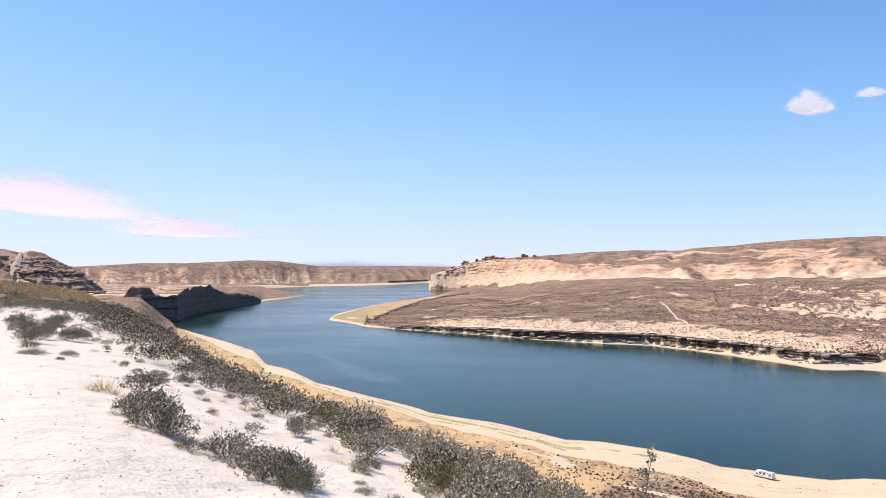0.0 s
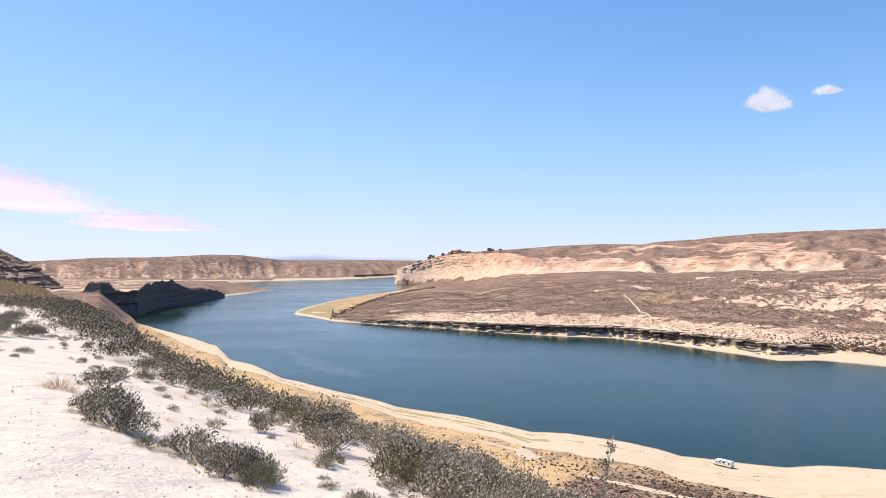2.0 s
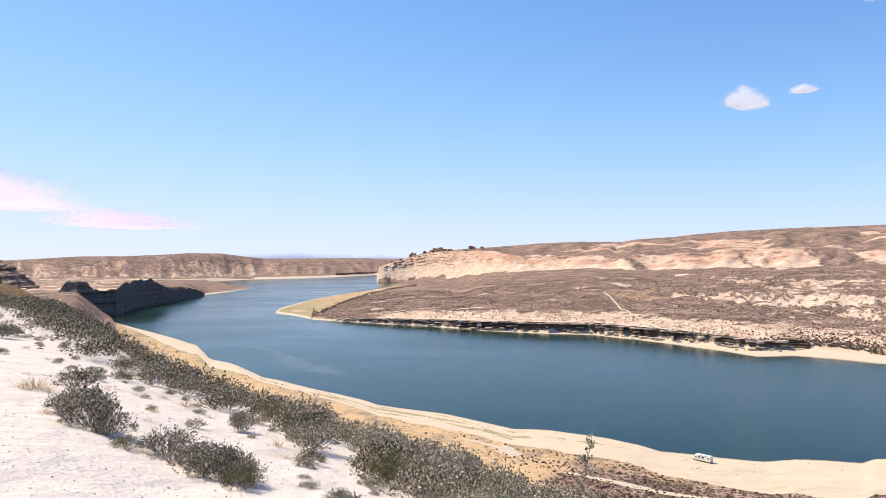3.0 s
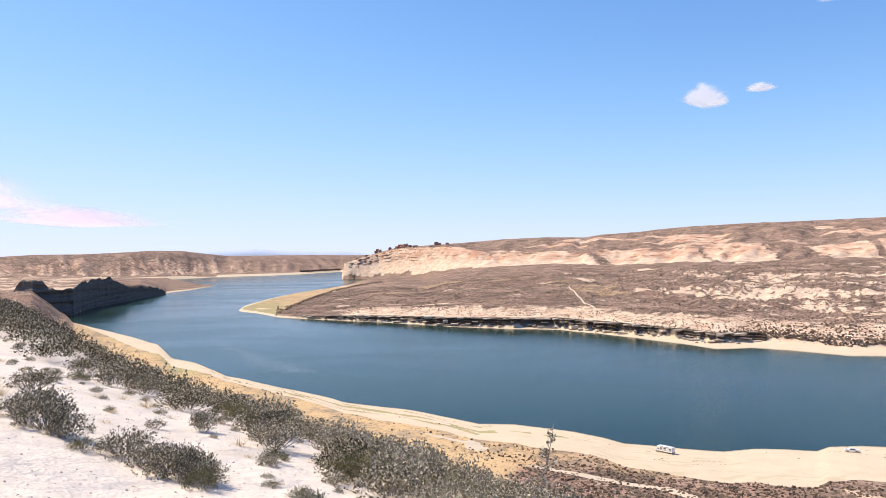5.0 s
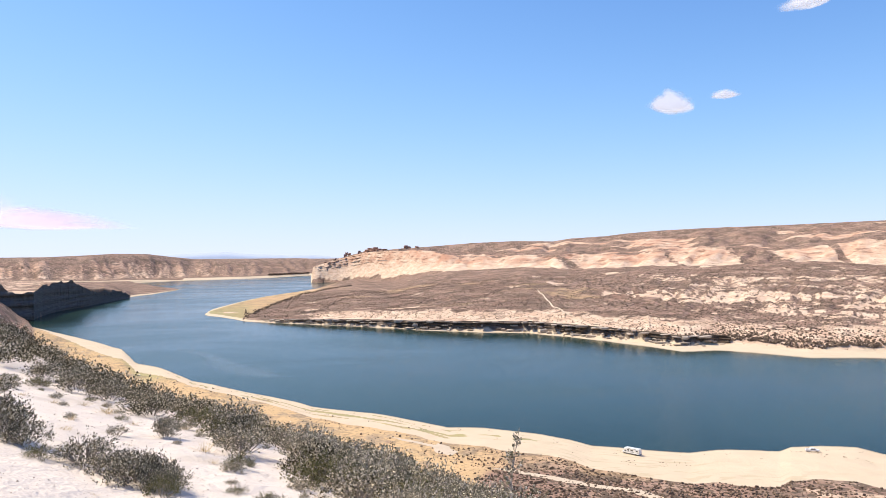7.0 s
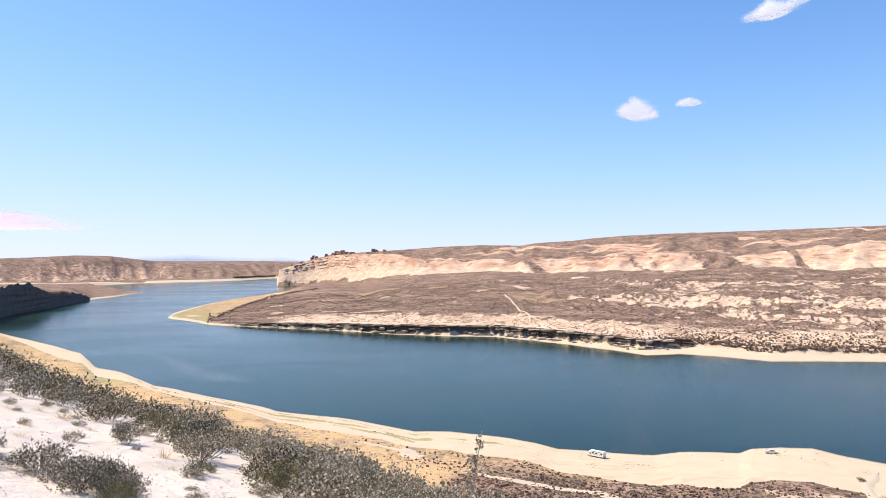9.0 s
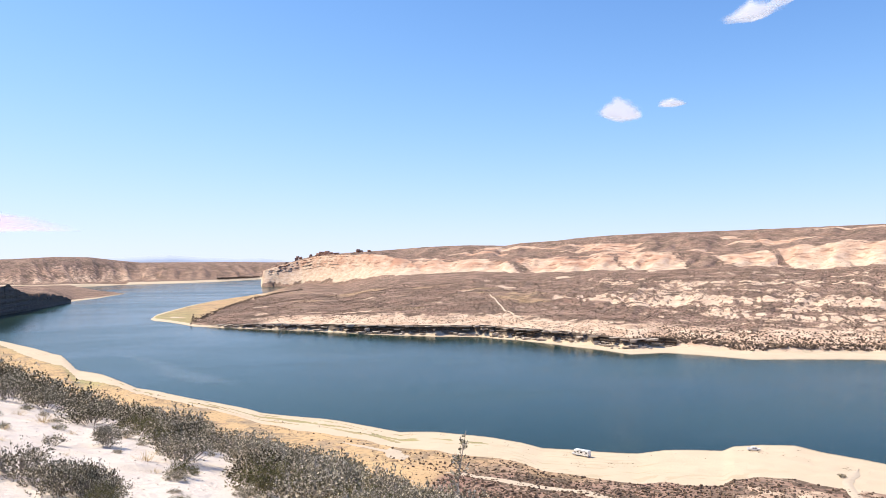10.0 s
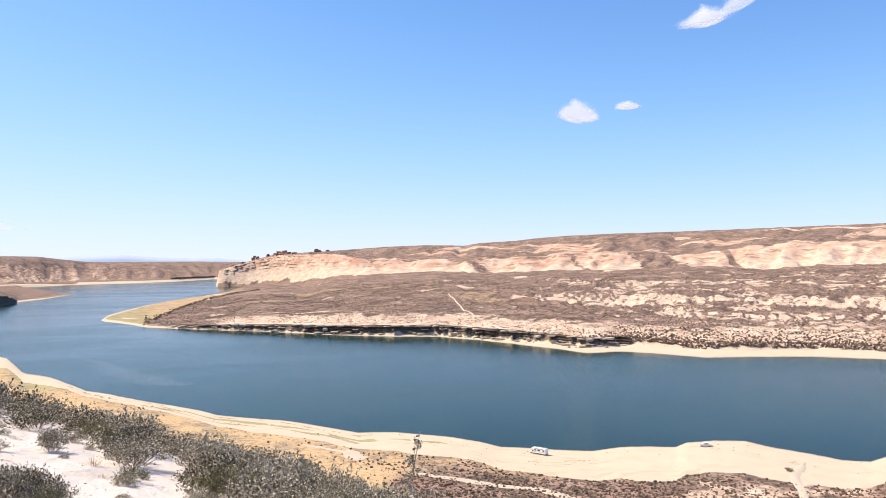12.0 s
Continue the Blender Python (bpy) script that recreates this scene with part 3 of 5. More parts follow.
RED_ROCK = stone_material("red_rock", (0.24, 0.13, 0.095), (0.50, 0.31, 0.225), (0.36, 0.20, 0.145))
# deep shade behind the ledge slabs, put into a dark rock colour
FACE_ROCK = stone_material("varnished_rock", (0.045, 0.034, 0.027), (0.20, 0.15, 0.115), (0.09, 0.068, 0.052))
KNOLL_ROCK = stone_material("knoll_rock", (0.12, 0.075, 0.056), (0.52, 0.385, 0.28), (0.22, 0.145, 0.105))
PACKED = trail_material()

# ---- ground and water ----
def build_ground():
    """One sheet that reaches the horizon, finer towards the lookout."""
    b = np.concatenate([np.arange(-180, -44, 4.0), np.arange(-44, -34, 0.5), np.arange(-34, 52, 0.19), np.arange(52, 62, 0.5), np.arange(62, 180, 4.0)])
    r = np.concatenate([np.geomspace(0.6, 60, 84)[:-1], np.geomspace(60, 250, 56)[:-1], np.arange(250, 480, 2.5), np.arange(480, 640, 8.0), np.arange(640, 1000, 4.5), np.arange(1000, 1500, 7.0), np.arange(1500, 2440, 5.0), np.arange(2440, 3000, 9.0), np.arange(3000, 4000, 11.0), np.linspace(4000, 4900, 18)])
    bb, rr = np.meshgrid(b, r)
    x, y, z, cover, stone = land(bb, rr)
    rows, cols = bb.shape
    co = np.stack([x, y, z], -1).reshape(-1, 3)
    i, j = np.meshgrid(np.arange(rows - 1), np.arange(cols), indexing="ij")
    k = (j + 1) % cols
    quads = np.stack([i * cols + j, i * cols + k, (i + 1) * cols + k, (i + 1) * cols + j], -1).reshape(-1, 4)[:, ::-1]
    hub = len(co)
    co = np.concatenate([co, [[0, 0, EYE - 1.62]]])
    fan = np.stack([np.full(cols, hub), np.arange(cols), (np.arange(cols) + 1) % cols], -1)
    loops = np.concatenate([quads.ravel(), fan.ravel()])
    starts = np.concatenate([np.arange(len(quads)) * 4, len(quads) * 4 + np.arange(cols) * 3])
    me = bpy.data.meshes.new("ground")
    me.vertices.add(len(co))
    me.vertices.foreach_set("co", co.ravel())
    me.loops.add(len(loops))
    me.loops.foreach_set("vertex_index", loops.astype(np.int32))
    me.polygons.add(len(starts))
    me.polygons.foreach_set("loop_start", starts.astype(np.int32))
    me.update(calc_edges=True)
    me.polygons.foreach_set("use_smooth", np.ones(len(starts), bool))
    for name, values in (("cover", cover), ("stone", stone)):
        layer = me.attributes.new(name, "FLOAT_COLOR", "POINT")
        flat = np.concatenate([values.reshape(-1, 3), values.reshape(-1, 3)[:1]])
        layer.data.foreach_set("color", np.concatenate([flat, np.ones((len(flat), 1))], 1).ravel())
    me.materials.append(GROUND)
    return tagged(new("ground", me), "sunlit desert ground, pale soil near, scrub hills and a long ridge beyond", "ground", kind="structure")


build_ground()
ring = [(4900 * math.sin(a), 4900 * math.cos(a), 0.0) for a in np.linspace(0, math.tau, 96, endpoint=False)]
tagged(mesh_object("water", ring, [list(range(95, -1, -1))], WATER), "calm blue-grey lake water bending between desert shores", "lake", kind="structure")

def wake():
    """A streak that curves over the lake, its pale sheen painted on, thinning out at its rims."""
    rows = [(-12.7, 720), (-10.4, 705), (-8.65, 646), (-7.75, 594), (-6.5, 567), (-5.2, 541), (-4.1, 527), (-2.0, 512)]
    pts = np.array([(r * math.sin(radians(b)), r * math.cos(radians(b))) for b, r in rows])
    t = np.linspace(0, len(pts) - 1, 100)
    cx, cy = np.interp(t, np.arange(len(pts)), pts[:, 0]), np.interp(t, np.arange(len(pts)), pts[:, 1])
    for _ in range(12):
        cx[1:-1], cy[1:-1] = (cx[:-2] + cx[1:-1] * 2 + cx[2:]) / 4, (cy[:-2] + cy[1:-1] * 2 + cy[2:]) / 4
    dx, dy = np.gradient(cx), np.gradient(cy)
    n = np.hypot(dx, dy)
    side = np.linspace(-1, 1, 9)[:, None]
    wide = 7 + 11 * ease(t, 1.5, 3.5) * (1 - ease(t, 4.5, 6.5))
    v = np.stack([cx - dy / n * wide * side, cy + dx / n * wide * side, np.full((9, 100), 0.03)], -1)
    fade = (1 - side ** 2) * ease(t, 0, 1.2) * (1 - ease(t, 5.5, 7)) * (0.55 + 0.45 * grain(t * 20, side * 8 + 0 * t, 9, 2, 170))
    m = Nodes("smooth_water")
    m.put(m.bsdf.inputs["Alpha"], m.math("MULTIPLY", m.split(m.attr("fade"))[0], 0.3))
    mat = m.done(m.mix(m.noise(0.05, 4), (0.34, 0.42, 0.48), (0.46, 0.54, 0.60)), 0.3, spec=0.4)
    i, j = np.meshgrid(np.arange(8), np.arange(99), indexing="ij")
    k = (i * 100 + j).ravel()
    ob = mesh_object("water_streak", v.reshape(-1, 3).tolist(), np.stack([k, k + 100, k + 101, k + 1], -1).tolist(), mat, smooth=True)
    layer = ob.data.attributes.new("fade", "FLOAT_COLOR", "POINT")
    layer.data.foreach_set("color", np.repeat(np.clip(fade, 0, 1).reshape(-1, 1), 4, 1).astype(np.float32).ravel())
    return tagged(ob, "pale painted sheen curving over the lake surface", "water", kind="structure")


wake()

# ---- plants ----
def tube(path, width, verts, faces, sides=3):
    """A thin tapering twig along a path of points."""
    first = len(verts)
    for k, p in enumerate(path):
        w = width * (1 - 0.75 * k / (len(path) - 1))
        for s in range(sides):
            a = math.tau * s / sides
            verts.append((p[0] + w * math.cos(a), p[1] + w * math.sin(a), p[2]))
    for k in range(len(path) - 1):
        for s in range(sides):
            t = (s + 1) % sides
            faces.append((first + k * sides + s, first + k * sides + t, first + (k + 1) * sides + t, first + (k + 1) * sides + s))


def leaf(p, way, size, slim, verts, faces, g):
    """One small folded leaf that points along `way`."""
    way = way / (np.linalg.norm(way) + 1e-9)
    across = np.cross(way, g.normal(size=3))
    across = across / (np.linalg.norm(across) + 1e-9) * size * slim
    lift = np.cross(way, across) * 0.35
    k = len(verts)
    verts += [tuple(p), tuple(p + way * size * 0.55 + across + lift), tuple(p + way * size), tuple(p + way * size * 0.55 - across + lift)]
    faces += [(k, k + 1, k + 2), (k, k + 2, k + 3)]


def mound_leaves(seed, lobes, sprigs, leaves, size, spread, tall, slim=0.3, loose=0.0):
    """A lumpy shrub about 1 m across: lobes of sprigs that point outwards, each set with leaves.
    Gives the leaves' corners (n, 4, 3) and the sprigs' feet and tips."""
    g = np.random.default_rng(seed)
    a = np.arange(lobes) * 2.39996 + g.uniform(-0.5, 0.5, lobes)
    u = np.sqrt((np.arange(lobes) + 0.5) / lobes) * g.uniform(0.8, 1.1, lobes)
    up = np.sqrt(np.clip(1.02 - u * u, 0.0, 1)) * g.uniform(0.5, 1.0, lobes)
    hub = np.stack([np.cos(a) * u * spread * 0.72, np.sin(a) * u * spread * 0.72, up * tall * 0.5 + 0.05], -1)
    big = g.uniform(0.7, 1.25, lobes) * spread * 1.25 / math.sqrt(lobes) * 1.25
    hub, big = np.repeat(hub, sprigs, 0), np.repeat(big, sprigs)
    way = g.normal(size=hub.shape) + np.c_[hub[:, :2] / spread, np.full(len(hub), 0.75)] * 0.9
    way[:, 2] = np.abs(way[:, 2]) * 0.95 - 0.28
    way /= np.linalg.norm(way, axis=1)[:, None]
    tip = hub + way * (big * g.uniform(0.7, 1.25 + loose, len(hub)))[:, None] * np.array([1, 1, 0.9])
    tip[:, 2] = np.maximum(tip[:, 2], 0.03)
    foot = hub * np.array([0.45, 0.45, 0.3])
    f = np.repeat(foot + (hub - foot) * 0.8, leaves, 0)
    t = np.repeat(tip, leaves, 0)
    k = (1 - 0.75 * g.uniform(0, 1, len(f)) ** 1.6)[:, None]
    at = f + (t - f) * k + g.normal(size=f.shape) * size * 0.35
    out = np.repeat(way, leaves, 0) + g.normal(size=f.shape) * 0.65 + np.array([0, 0, 0.3])
    out /= np.linalg.norm(out, axis=1)[:, None]
    across = np.cross(out, g.normal(size=f.shape))
    across /= np.linalg.norm(across, axis=1)[:, None] + 1e-9
    s = (size * g.uniform(0.6, 1.35, len(f)))[:, None]
    lift = np.cross(out, across) * s * 0.2
    quad = np.stack([at, at + out * s * 0.55 + across * s * slim + lift, at + out * s, at + out * s * 0.5 - across * s * slim + lift], 1)
    quad[..., 2] = np.maximum(quad[..., 2], 0.005)
    return quad, foot, hub, tip


def leaf_faces(count):
    k = np.arange(count) * 4
    return np.concatenate([np.stack([k, k + 1, k + 2], -1), np.stack([k, k + 2, k + 3], -1)])


def shrub_kind(name, seed, label, leaf_material, lobes=18, sprigs=18, leaves=8, size=0.03, spread=0.5, tall=0.66, wood=5, category="shrub", group="", **more):
    """A shrub about 1 m across, built once; its copies stand on the slope. Every so many-th sprig shows its bare wood."""
    quad, foot, hub, tip = mound_leaves(seed, lobes, sprigs, leaves, size, spread, tall, **more)
    g = np.random.default_rng(seed + 500)
    wv, wf = [], []
    for k in range(0, len(tip), wood):
        bend = g.normal(size=3) * 0.02
        tube([foot[k], hub[k] + bend, tip[k] + (tip[k] - hub[k]) * g.uniform(-0.1, 0.2)], 0.008, wv, wf)
    root = new(name)
    mesh_object("woody_frame", wv, wf, BARK, root)
    mesh_object("foliage", quad.reshape(-1, 3).tolist(), leaf_faces(len(quad)).tolist(), leaf_material, root)
    return tagged(root, label, category, group)


def plant(kind_ob, bearing, r, wide, tall, turn=0.0, first=False):
    """Stands a copy of a shrub, `wide` and `tall` times its own size, on the ground."""
    x, y = r * math.sin(radians(bearing)), r * math.cos(radians(bearing))
    m = Matrix.Translation((x, y, height(x, y) - 0.03)) @ Matrix.Rotation(turn, 4, "Z") @ Matrix.Diagonal((wide, wide, tall, 1))
    if first:
        kind_ob.matrix_basis = m
        return kind_ob
    keep = kind_ob.scale.copy()
    kind_ob.scale = (1, 1, 1)
    made = copy_thing(kind_ob, m)
    kind_ob.scale = keep
    return made


BAND = "sagebrush along the brow"
sage_kinds = [
    shrub_kind("sagebrush", 11, "dark grey-green sagebrush with bare twigs on pale soil", SAGE, group=BAND),
    shrub_kind("sagebrush", 12, "dense dark sagebrush with fine twigs on pale soil", SAGE, lobes=22, spread=0.52, tall=0.6, group=BAND),
    shrub_kind("sagebrush", 13, "open grey sagebrush showing many bare stems", SAGE, lobes=17, leaves=7, wood=3, tall=0.7, loose=0.3, group=BAND),
    shrub_kind("sagebrush", 14, "sprawling grey-green sagebrush on the slope", SAGE, lobes=20, spread=0.58, tall=0.52, group=BAND),
]
light_kinds = [
    shrub_kind("sagebrush", 17, "dark grey-green sagebrush in the thick band on the brow", SAGE, lobes=14, sprigs=13, leaves=7, size=0.04, wood=7, group=BAND),
    shrub_kind("sagebrush", 18, "rounded grey sagebrush in the thick band on the brow", SAGE, lobes=15, sprigs=13, leaves=7, size=0.039, spread=0.55, tall=0.56, wood=7, group=BAND),
    shrub_kind("sagebrush", 19, "twiggy grey sagebrush in the thick band on the brow", SAGE, lobes=13, sprigs=13, leaves=7, size=0.04, tall=0.72, wood=5, loose=0.3, group=BAND),
]
olive_kind = shrub_kind("rabbitbrush", 15, "low olive-green rabbitbrush on pale soil", OLIVE, lobes=14, sprigs=16, leaves=7, size=0.036, tall=0.56, slim=0.2, group="rabbitbrush on the brow")
pale_kind = shrub_kind("saltbush", 16, "pale grey-leaved saltbush with woody twigs on the slope", PALE_LEAF, lobes=16, sprigs=16, leaves=7, size=0.033, tall=0.7, slim=0.4, wood=5, loose=0.2, group="saltbush below the brow")
used = set()


def stand(kind_ob, *where, **more):
    made = plant(kind_ob, *where, first=kind_ob.name not in used, **more)
    used.add(kind_ob.name)
    return made


# single shrubs on the open pale soil: bearing, distance, kind, width, height
for bearing, r, k, wide, tall in [
    (-23.0, 13.6, 0, 0.85, 0.85), (-23.6, 10.5, 2, 0.62, 0.68), (-21.9, 9.7, 1, 0.85, 0.95), (-20.7, 9.4, 0, 0.62, 0.72), (-22.6, 11.4, 3, 0.7, 0.85),
    (-16.9, 8.8, 2, 0.72, 0.72), (-15.2, 8.4, 0, 0.62, 0.7), (-13.7, 8.0, 1, 0.75, 0.8), (-12.3, 7.9, 3, 0.6, 0.85), (-11.1, 7.75, 0, 0.5, 0.62),
    (-11.6, 11.9, 1, 0.52, 0.78), (-27.6, 22.6, 1, 0.9, 0.85), (-27.0, 23.6, 0, 0.7, 0.8), (-27.9, 17.9, 3, 0.4, 0.36), (-28.4, 16.6, 3, 0.22, 0.2), (-30.2, 17.6, 3, 0.62, 0.34),
    (-30.2, 20.4, 2, 0.9, 0.85), (-29.6, 22.0, 0, 0.9, 0.9), (-30.6, 24.0, 1, 1.0, 0.95), (-29.0, 25.5, 3, 1.1, 1.0), (-31.0, 28.0, 0, 1.1, 0.9), (-28.6, 29.5, 1, 1.2, 1.0), (-3.4, 6.8, 1, 0.42, 0.6), (-2.2, 6.6, 0, 0.36, 0.5),
]:
    stand(sage_kinds[k], bearing, r, wide, tall, turn=bearing * 3.1 + r)
for bearing, r, wide, tall in [(-19.8, 8.8, 0.42, 0.42), (-12.6, 8.3, 0.4, 0.62), (-11.5, 7.5, 0.42, 0.6), (-20.2, 16.6, 0.55, 0.55), (-6.3, 9.6, 0.45, 0.55), (-30.3, 19.0, 0.5, 0.5), (-8.0, 13.0, 0.7, 0.8), (3.0, 8.6, 0.5, 0.6), (-0.5, 9.2, 0.6, 0.7)]:
    stand(olive_kind, bearing, r, wide, tall, turn=r * 7)


def band_start(b):
    return table(b, (-34, 34), (-30, 40), (-27, 37), (-25, 26), (-23, 20.5), (-21, 19), (-18.7, 17.0), (-15.3, 15.8), (-13.6, 14.4), (-10, 14.4), (-8.8, 12.8), (-6, 10.6), (-3.8, 9.6), (0, 8.2), (5, 7.0), (10, 6.4), (18, 6.6), (26, 8), (50, 9))


def band_end(b):
    return table(b, (-34, 47), (-28, 49), (-26, 56), (-25, 63), (-21, 54), (-17, 44), (-12.8, 38), (-8, 34), (0, 29), (10, 25), (50, 22))


# the thick band along the brow: seeded spots, kept apart from one another, with a few dwarfs on the bare soil before it
spots, cells = [], {}
g = np.random.default_rng(21)
for _ in range(60000):
    if len(spots) >= 1900:
        break
    b = g.uniform(-34, 50)
    lo, hi = float(band_start(b)), float(band_end(b))
    dwarf = g.random() < 0.1
    r = math.sqrt(g.uniform((lo * 0.72) ** 2, lo * lo) if dwarf else g.uniform(lo * lo, hi * hi))
    if dwarf and b > 4:
        continue
    f = (r - lo) / (hi - lo)
    x, y = r * math.sin(radians(b)), r * math.cos(radians(b))
    gap = 0.5 + 0.009 * r + ((1.5 if -6 < b < 7 else 0.55) * max(0.0, float(grain(x, y, 3.2 if -6 < b < 7 else 5.5, 2, 40))) if 0 < f < 0.35 else 0.0)
    if dwarf:
        gap = 0.5 + 0.9 * max(0.0, 0.3 - float(grain(x, y, 3.5, 2, 41)))
    key = (int(x // 1.6), int(y // 1.6))
    if all((x - q[0]) ** 2 + (y - q[1]) ** 2 > gap * gap for i in (-1, 0, 1) for j in (-1, 0, 1) for q in cells.get((key[0] + i, key[1] + j), ())):
        spots.append((x, y, r, b, dwarf))
        cells.setdefault(key, []).append((x, y))
spots.sort(key=lambda q: q[2] * (0.8 if q[4] else 1.0))
for i, (x, y, r, b, dwarf) in enumerate(spots[:295]):
    pick = g.random()
    kind_ob = olive_kind if (pick < 0.07 and r < 16) or (b > -8 and pick < 0.16) else pale_kind if (pick < 0.18 and r < 14) or (b > -8 and pick < 0.4) or (b > -3 and pick < 0.8) else (sage_kinds[i % 4] if r < 12.5 else light_kinds[i % 3])
    big = g.uniform(0.85, 1.25) * (0.85 + 0.01 * r) * (0.85 if b > 6 else 1.0)
    if dwarf:
        big = g.uniform(0.14, 0.4)
        kind_ob = olive_kind if pick < 0.35 else pale_kind if pick < 0.55 else light_kinds[i % 3]
    stand(kind_ob, b, r, big, big * g.uniform(0.8, 1.1), turn=g.uniform(0, 6.28))


def scatter(name, label, places, leaf_material, count, size, spread, tall, slim=0.45, category="scrub", seed=5, sunk=0.05):
    """Many bushes too far to tell apart: clumps of leaf sprays, joined into one mesh. Places are rows of x, y, z, size."""
    g = np.random.default_rng(seed)
    p = np.repeat(np.asarray(places, float), count, 0)
    a, u = g.uniform(0, math.tau, len(p)), np.sqrt(g.uniform(0, 1, len(p)))
    h = g.uniform(0.02, 1, len(p)) * np.sqrt(1 - 0.75 * u * u)
    big = p[:, 3]
    at = np.stack([p[:, 0] + np.cos(a) * u * spread * big, p[:, 1] + np.sin(a) * u * spread * big, p[:, 2] + h * tall * big - sunk], -1)
    way = np.stack([np.cos(a) * u * 1.2, np.sin(a) * u * 1.2, 0.35 + h], -1) + g.normal(size=at.shape) * 0.55
    way /= np.linalg.norm(way, axis=1)[:, None]
    across = np.cross(way, g.normal(size=at.shape))
    across /= np.linalg.norm(across, axis=1)[:, None] + 1e-9
    s = (size * big * g.uniform(0.6, 1.4, len(p)))[:, None]
    lift = np.cross(way, across) * s * 0.3
    q = np.stack([at, at + way * s * 0.5 + across * s * slim + lift, at + way * s, at + way * s * 0.5 - across * s * slim + lift], 1).reshape(-1, 3)
    k = np.arange(len(p)) * 4
    faces = np.concatenate([np.stack([k, k + 1, k + 2], -1), np.stack([k, k + 2, k + 3], -1)])
    return tagged(mesh_object(name, q.tolist(), faces.tolist(), leaf_material), label, category, kind="stuff")


def grounds(b, r):
    """Places on the ground by arrays of bearing and distance."""
    x, y, z, cover, stone = land(np.asarray(b, float), np.asarray(r, float))
    return np.stack([x, y, z], -1), cover, stone


def thicket(name, label, places, leaf_material, kinds, category, seed):
    """Shrubs too many to tell apart, joined: turned and stretched repeats of a few lumpy mounds. Places are rows of x, y, z, width, height."""
    g = np.random.default_rng(seed)
    made = []
    for n, (x, y, z, wide, tall) in enumerate(places):
        q = kinds[n % len(kinds)]
        a = g.uniform(0, math.tau)
        c, w = math.cos(a) * wide, math.sin(a) * wide
        made.append(np.stack([x + q[..., 0] * c - q[..., 1] * w, y + q[..., 0] * w + q[..., 1] * c, z - 0.05 + q[..., 2] * tall], -1))
    quad = np.concatenate(made)
    return tagged(mesh_object(name, quad.reshape(-1, 3).tolist(), leaf_faces(len(quad)).tolist(), leaf_material), label, category, kind="stuff")


rest = spots[295:]
spot, _, _ = grounds([q[3] for q in rest], [q[2] for q in rest])
size = np.array([g.uniform(0.15, 0.4) if q[4] else g.uniform(0.95, 1.4) * (0.85 + 0.008 * q[2]) for q in rest])
thicket("sagebrush_thicket", "grey-green sagebrush crowding the slope below the brow", np.c_[spot, size, size * g.uniform(0.75, 1.1, len(size))], SAGE,
        [mound_leaves(300 + k, 9, 9, 6, 0.045, 0.5, 0.6, slim=0.32, loose=-0.25)[0] for k in range(6)], "shrubs", 22)


def bush_dots(name, label, places, leaf_material, category="scrub", seed=5, sides=3):
    """Far bushes, each a small rough clump, joined into one mesh. Places are rows of x, y, z, radius, height."""
    g = np.random.default_rng(seed)
    p = np.asarray(places, float)
    n = len(p)
    a = np.arange(sides) * math.tau / sides + g.uniform(0, 6.28, (n, 1))
    rings = []
    for wide, high in ((1.0, -0.15), (0.72, 0.8)):
        w = p[:, 3:4] * wide * g.uniform(0.65, 1.25, (n, sides))
        rings.append(np.stack([p[:, 0:1] + np.cos(a) * w, p[:, 1:2] + np.sin(a) * w, p[:, 2:3] + p[:, 4:5] * (high + g.uniform(-0.25, 0.2, (n, sides)))], -1))
    v = np.concatenate(rings, 1)
    j = np.arange(sides)
    k = (j + 1) % sides
    tris = np.concatenate([np.stack([j, k, k + sides], -1), np.stack([j, k + sides, j + sides], -1), np.stack([np.full(sides - 2, sides), j[1:-1] + sides, j[2:] + sides], -1)])
    faces = (tris[None] + (np.arange(n) * 2 * sides)[:, None, None]).reshape(-1, 3)
    return tagged(mesh_object(name, v.reshape(-1, 3).tolist(), faces.tolist(), leaf_material), label, category, kind="stuff")


def stalk_plant(seed, tall, label, stems=3, leafy=True):
    """An upright dried stalk, its side sprigs and small leaves thinning out towards the top."""
    g = np.random.default_rng(seed)
    wv, wf, lv, lf = [], [], [], []
    for n in range(stems):
        high = tall * (1.0 if n == 0 else g.uniform(0.45, 0.75))
        lean = g.normal(size=2) * (0.01 if n == 0 else 0.2)
        path = [np.array([lean[0] * f * high + 0.025 * math.sin(7 * f + n) + (0.05 * f * f if n == 0 else 0), lean[1] * f * high, f * high]) for f in np.linspace(0, 1, 9)]
        tube(path, 0.008, wv, wf, 4)
        for k in range(64 if n == 0 else 34):
            f = g.uniform(0.22, 1.0)
            i = min(int(f * 8), 7)
            at = path[i] + (path[i + 1] - path[i]) * (f * 8 - i)
            a = g.uniform(0, math.tau)
            out = np.array([math.cos(a), math.sin(a), g.uniform(0.4, 1.3)]) * g.uniform(0.03, 0.11) * (1.35 - 0.9 * f)
            tube([at, at + out * 0.6, at + out + np.array([0, 0, 0.015])], 0.004, wv, wf)
            for _ in range(int(g.integers(3, 11)) if leafy else 3):
                leaf(at + out * g.uniform(0.35, 1.1), out + g.normal(size=3) * 0.06, g.uniform(0.014, 0.028), 0.42, lv, lf, g)
    root = new("dry_stalk")
    mesh_object("stem", wv, wf, BARK, root)
    mesh_object("leaves", lv, lf, PALE_LEAF, root)
    return tagged(root, label, "dry plant", "dry stalks below the lookout")


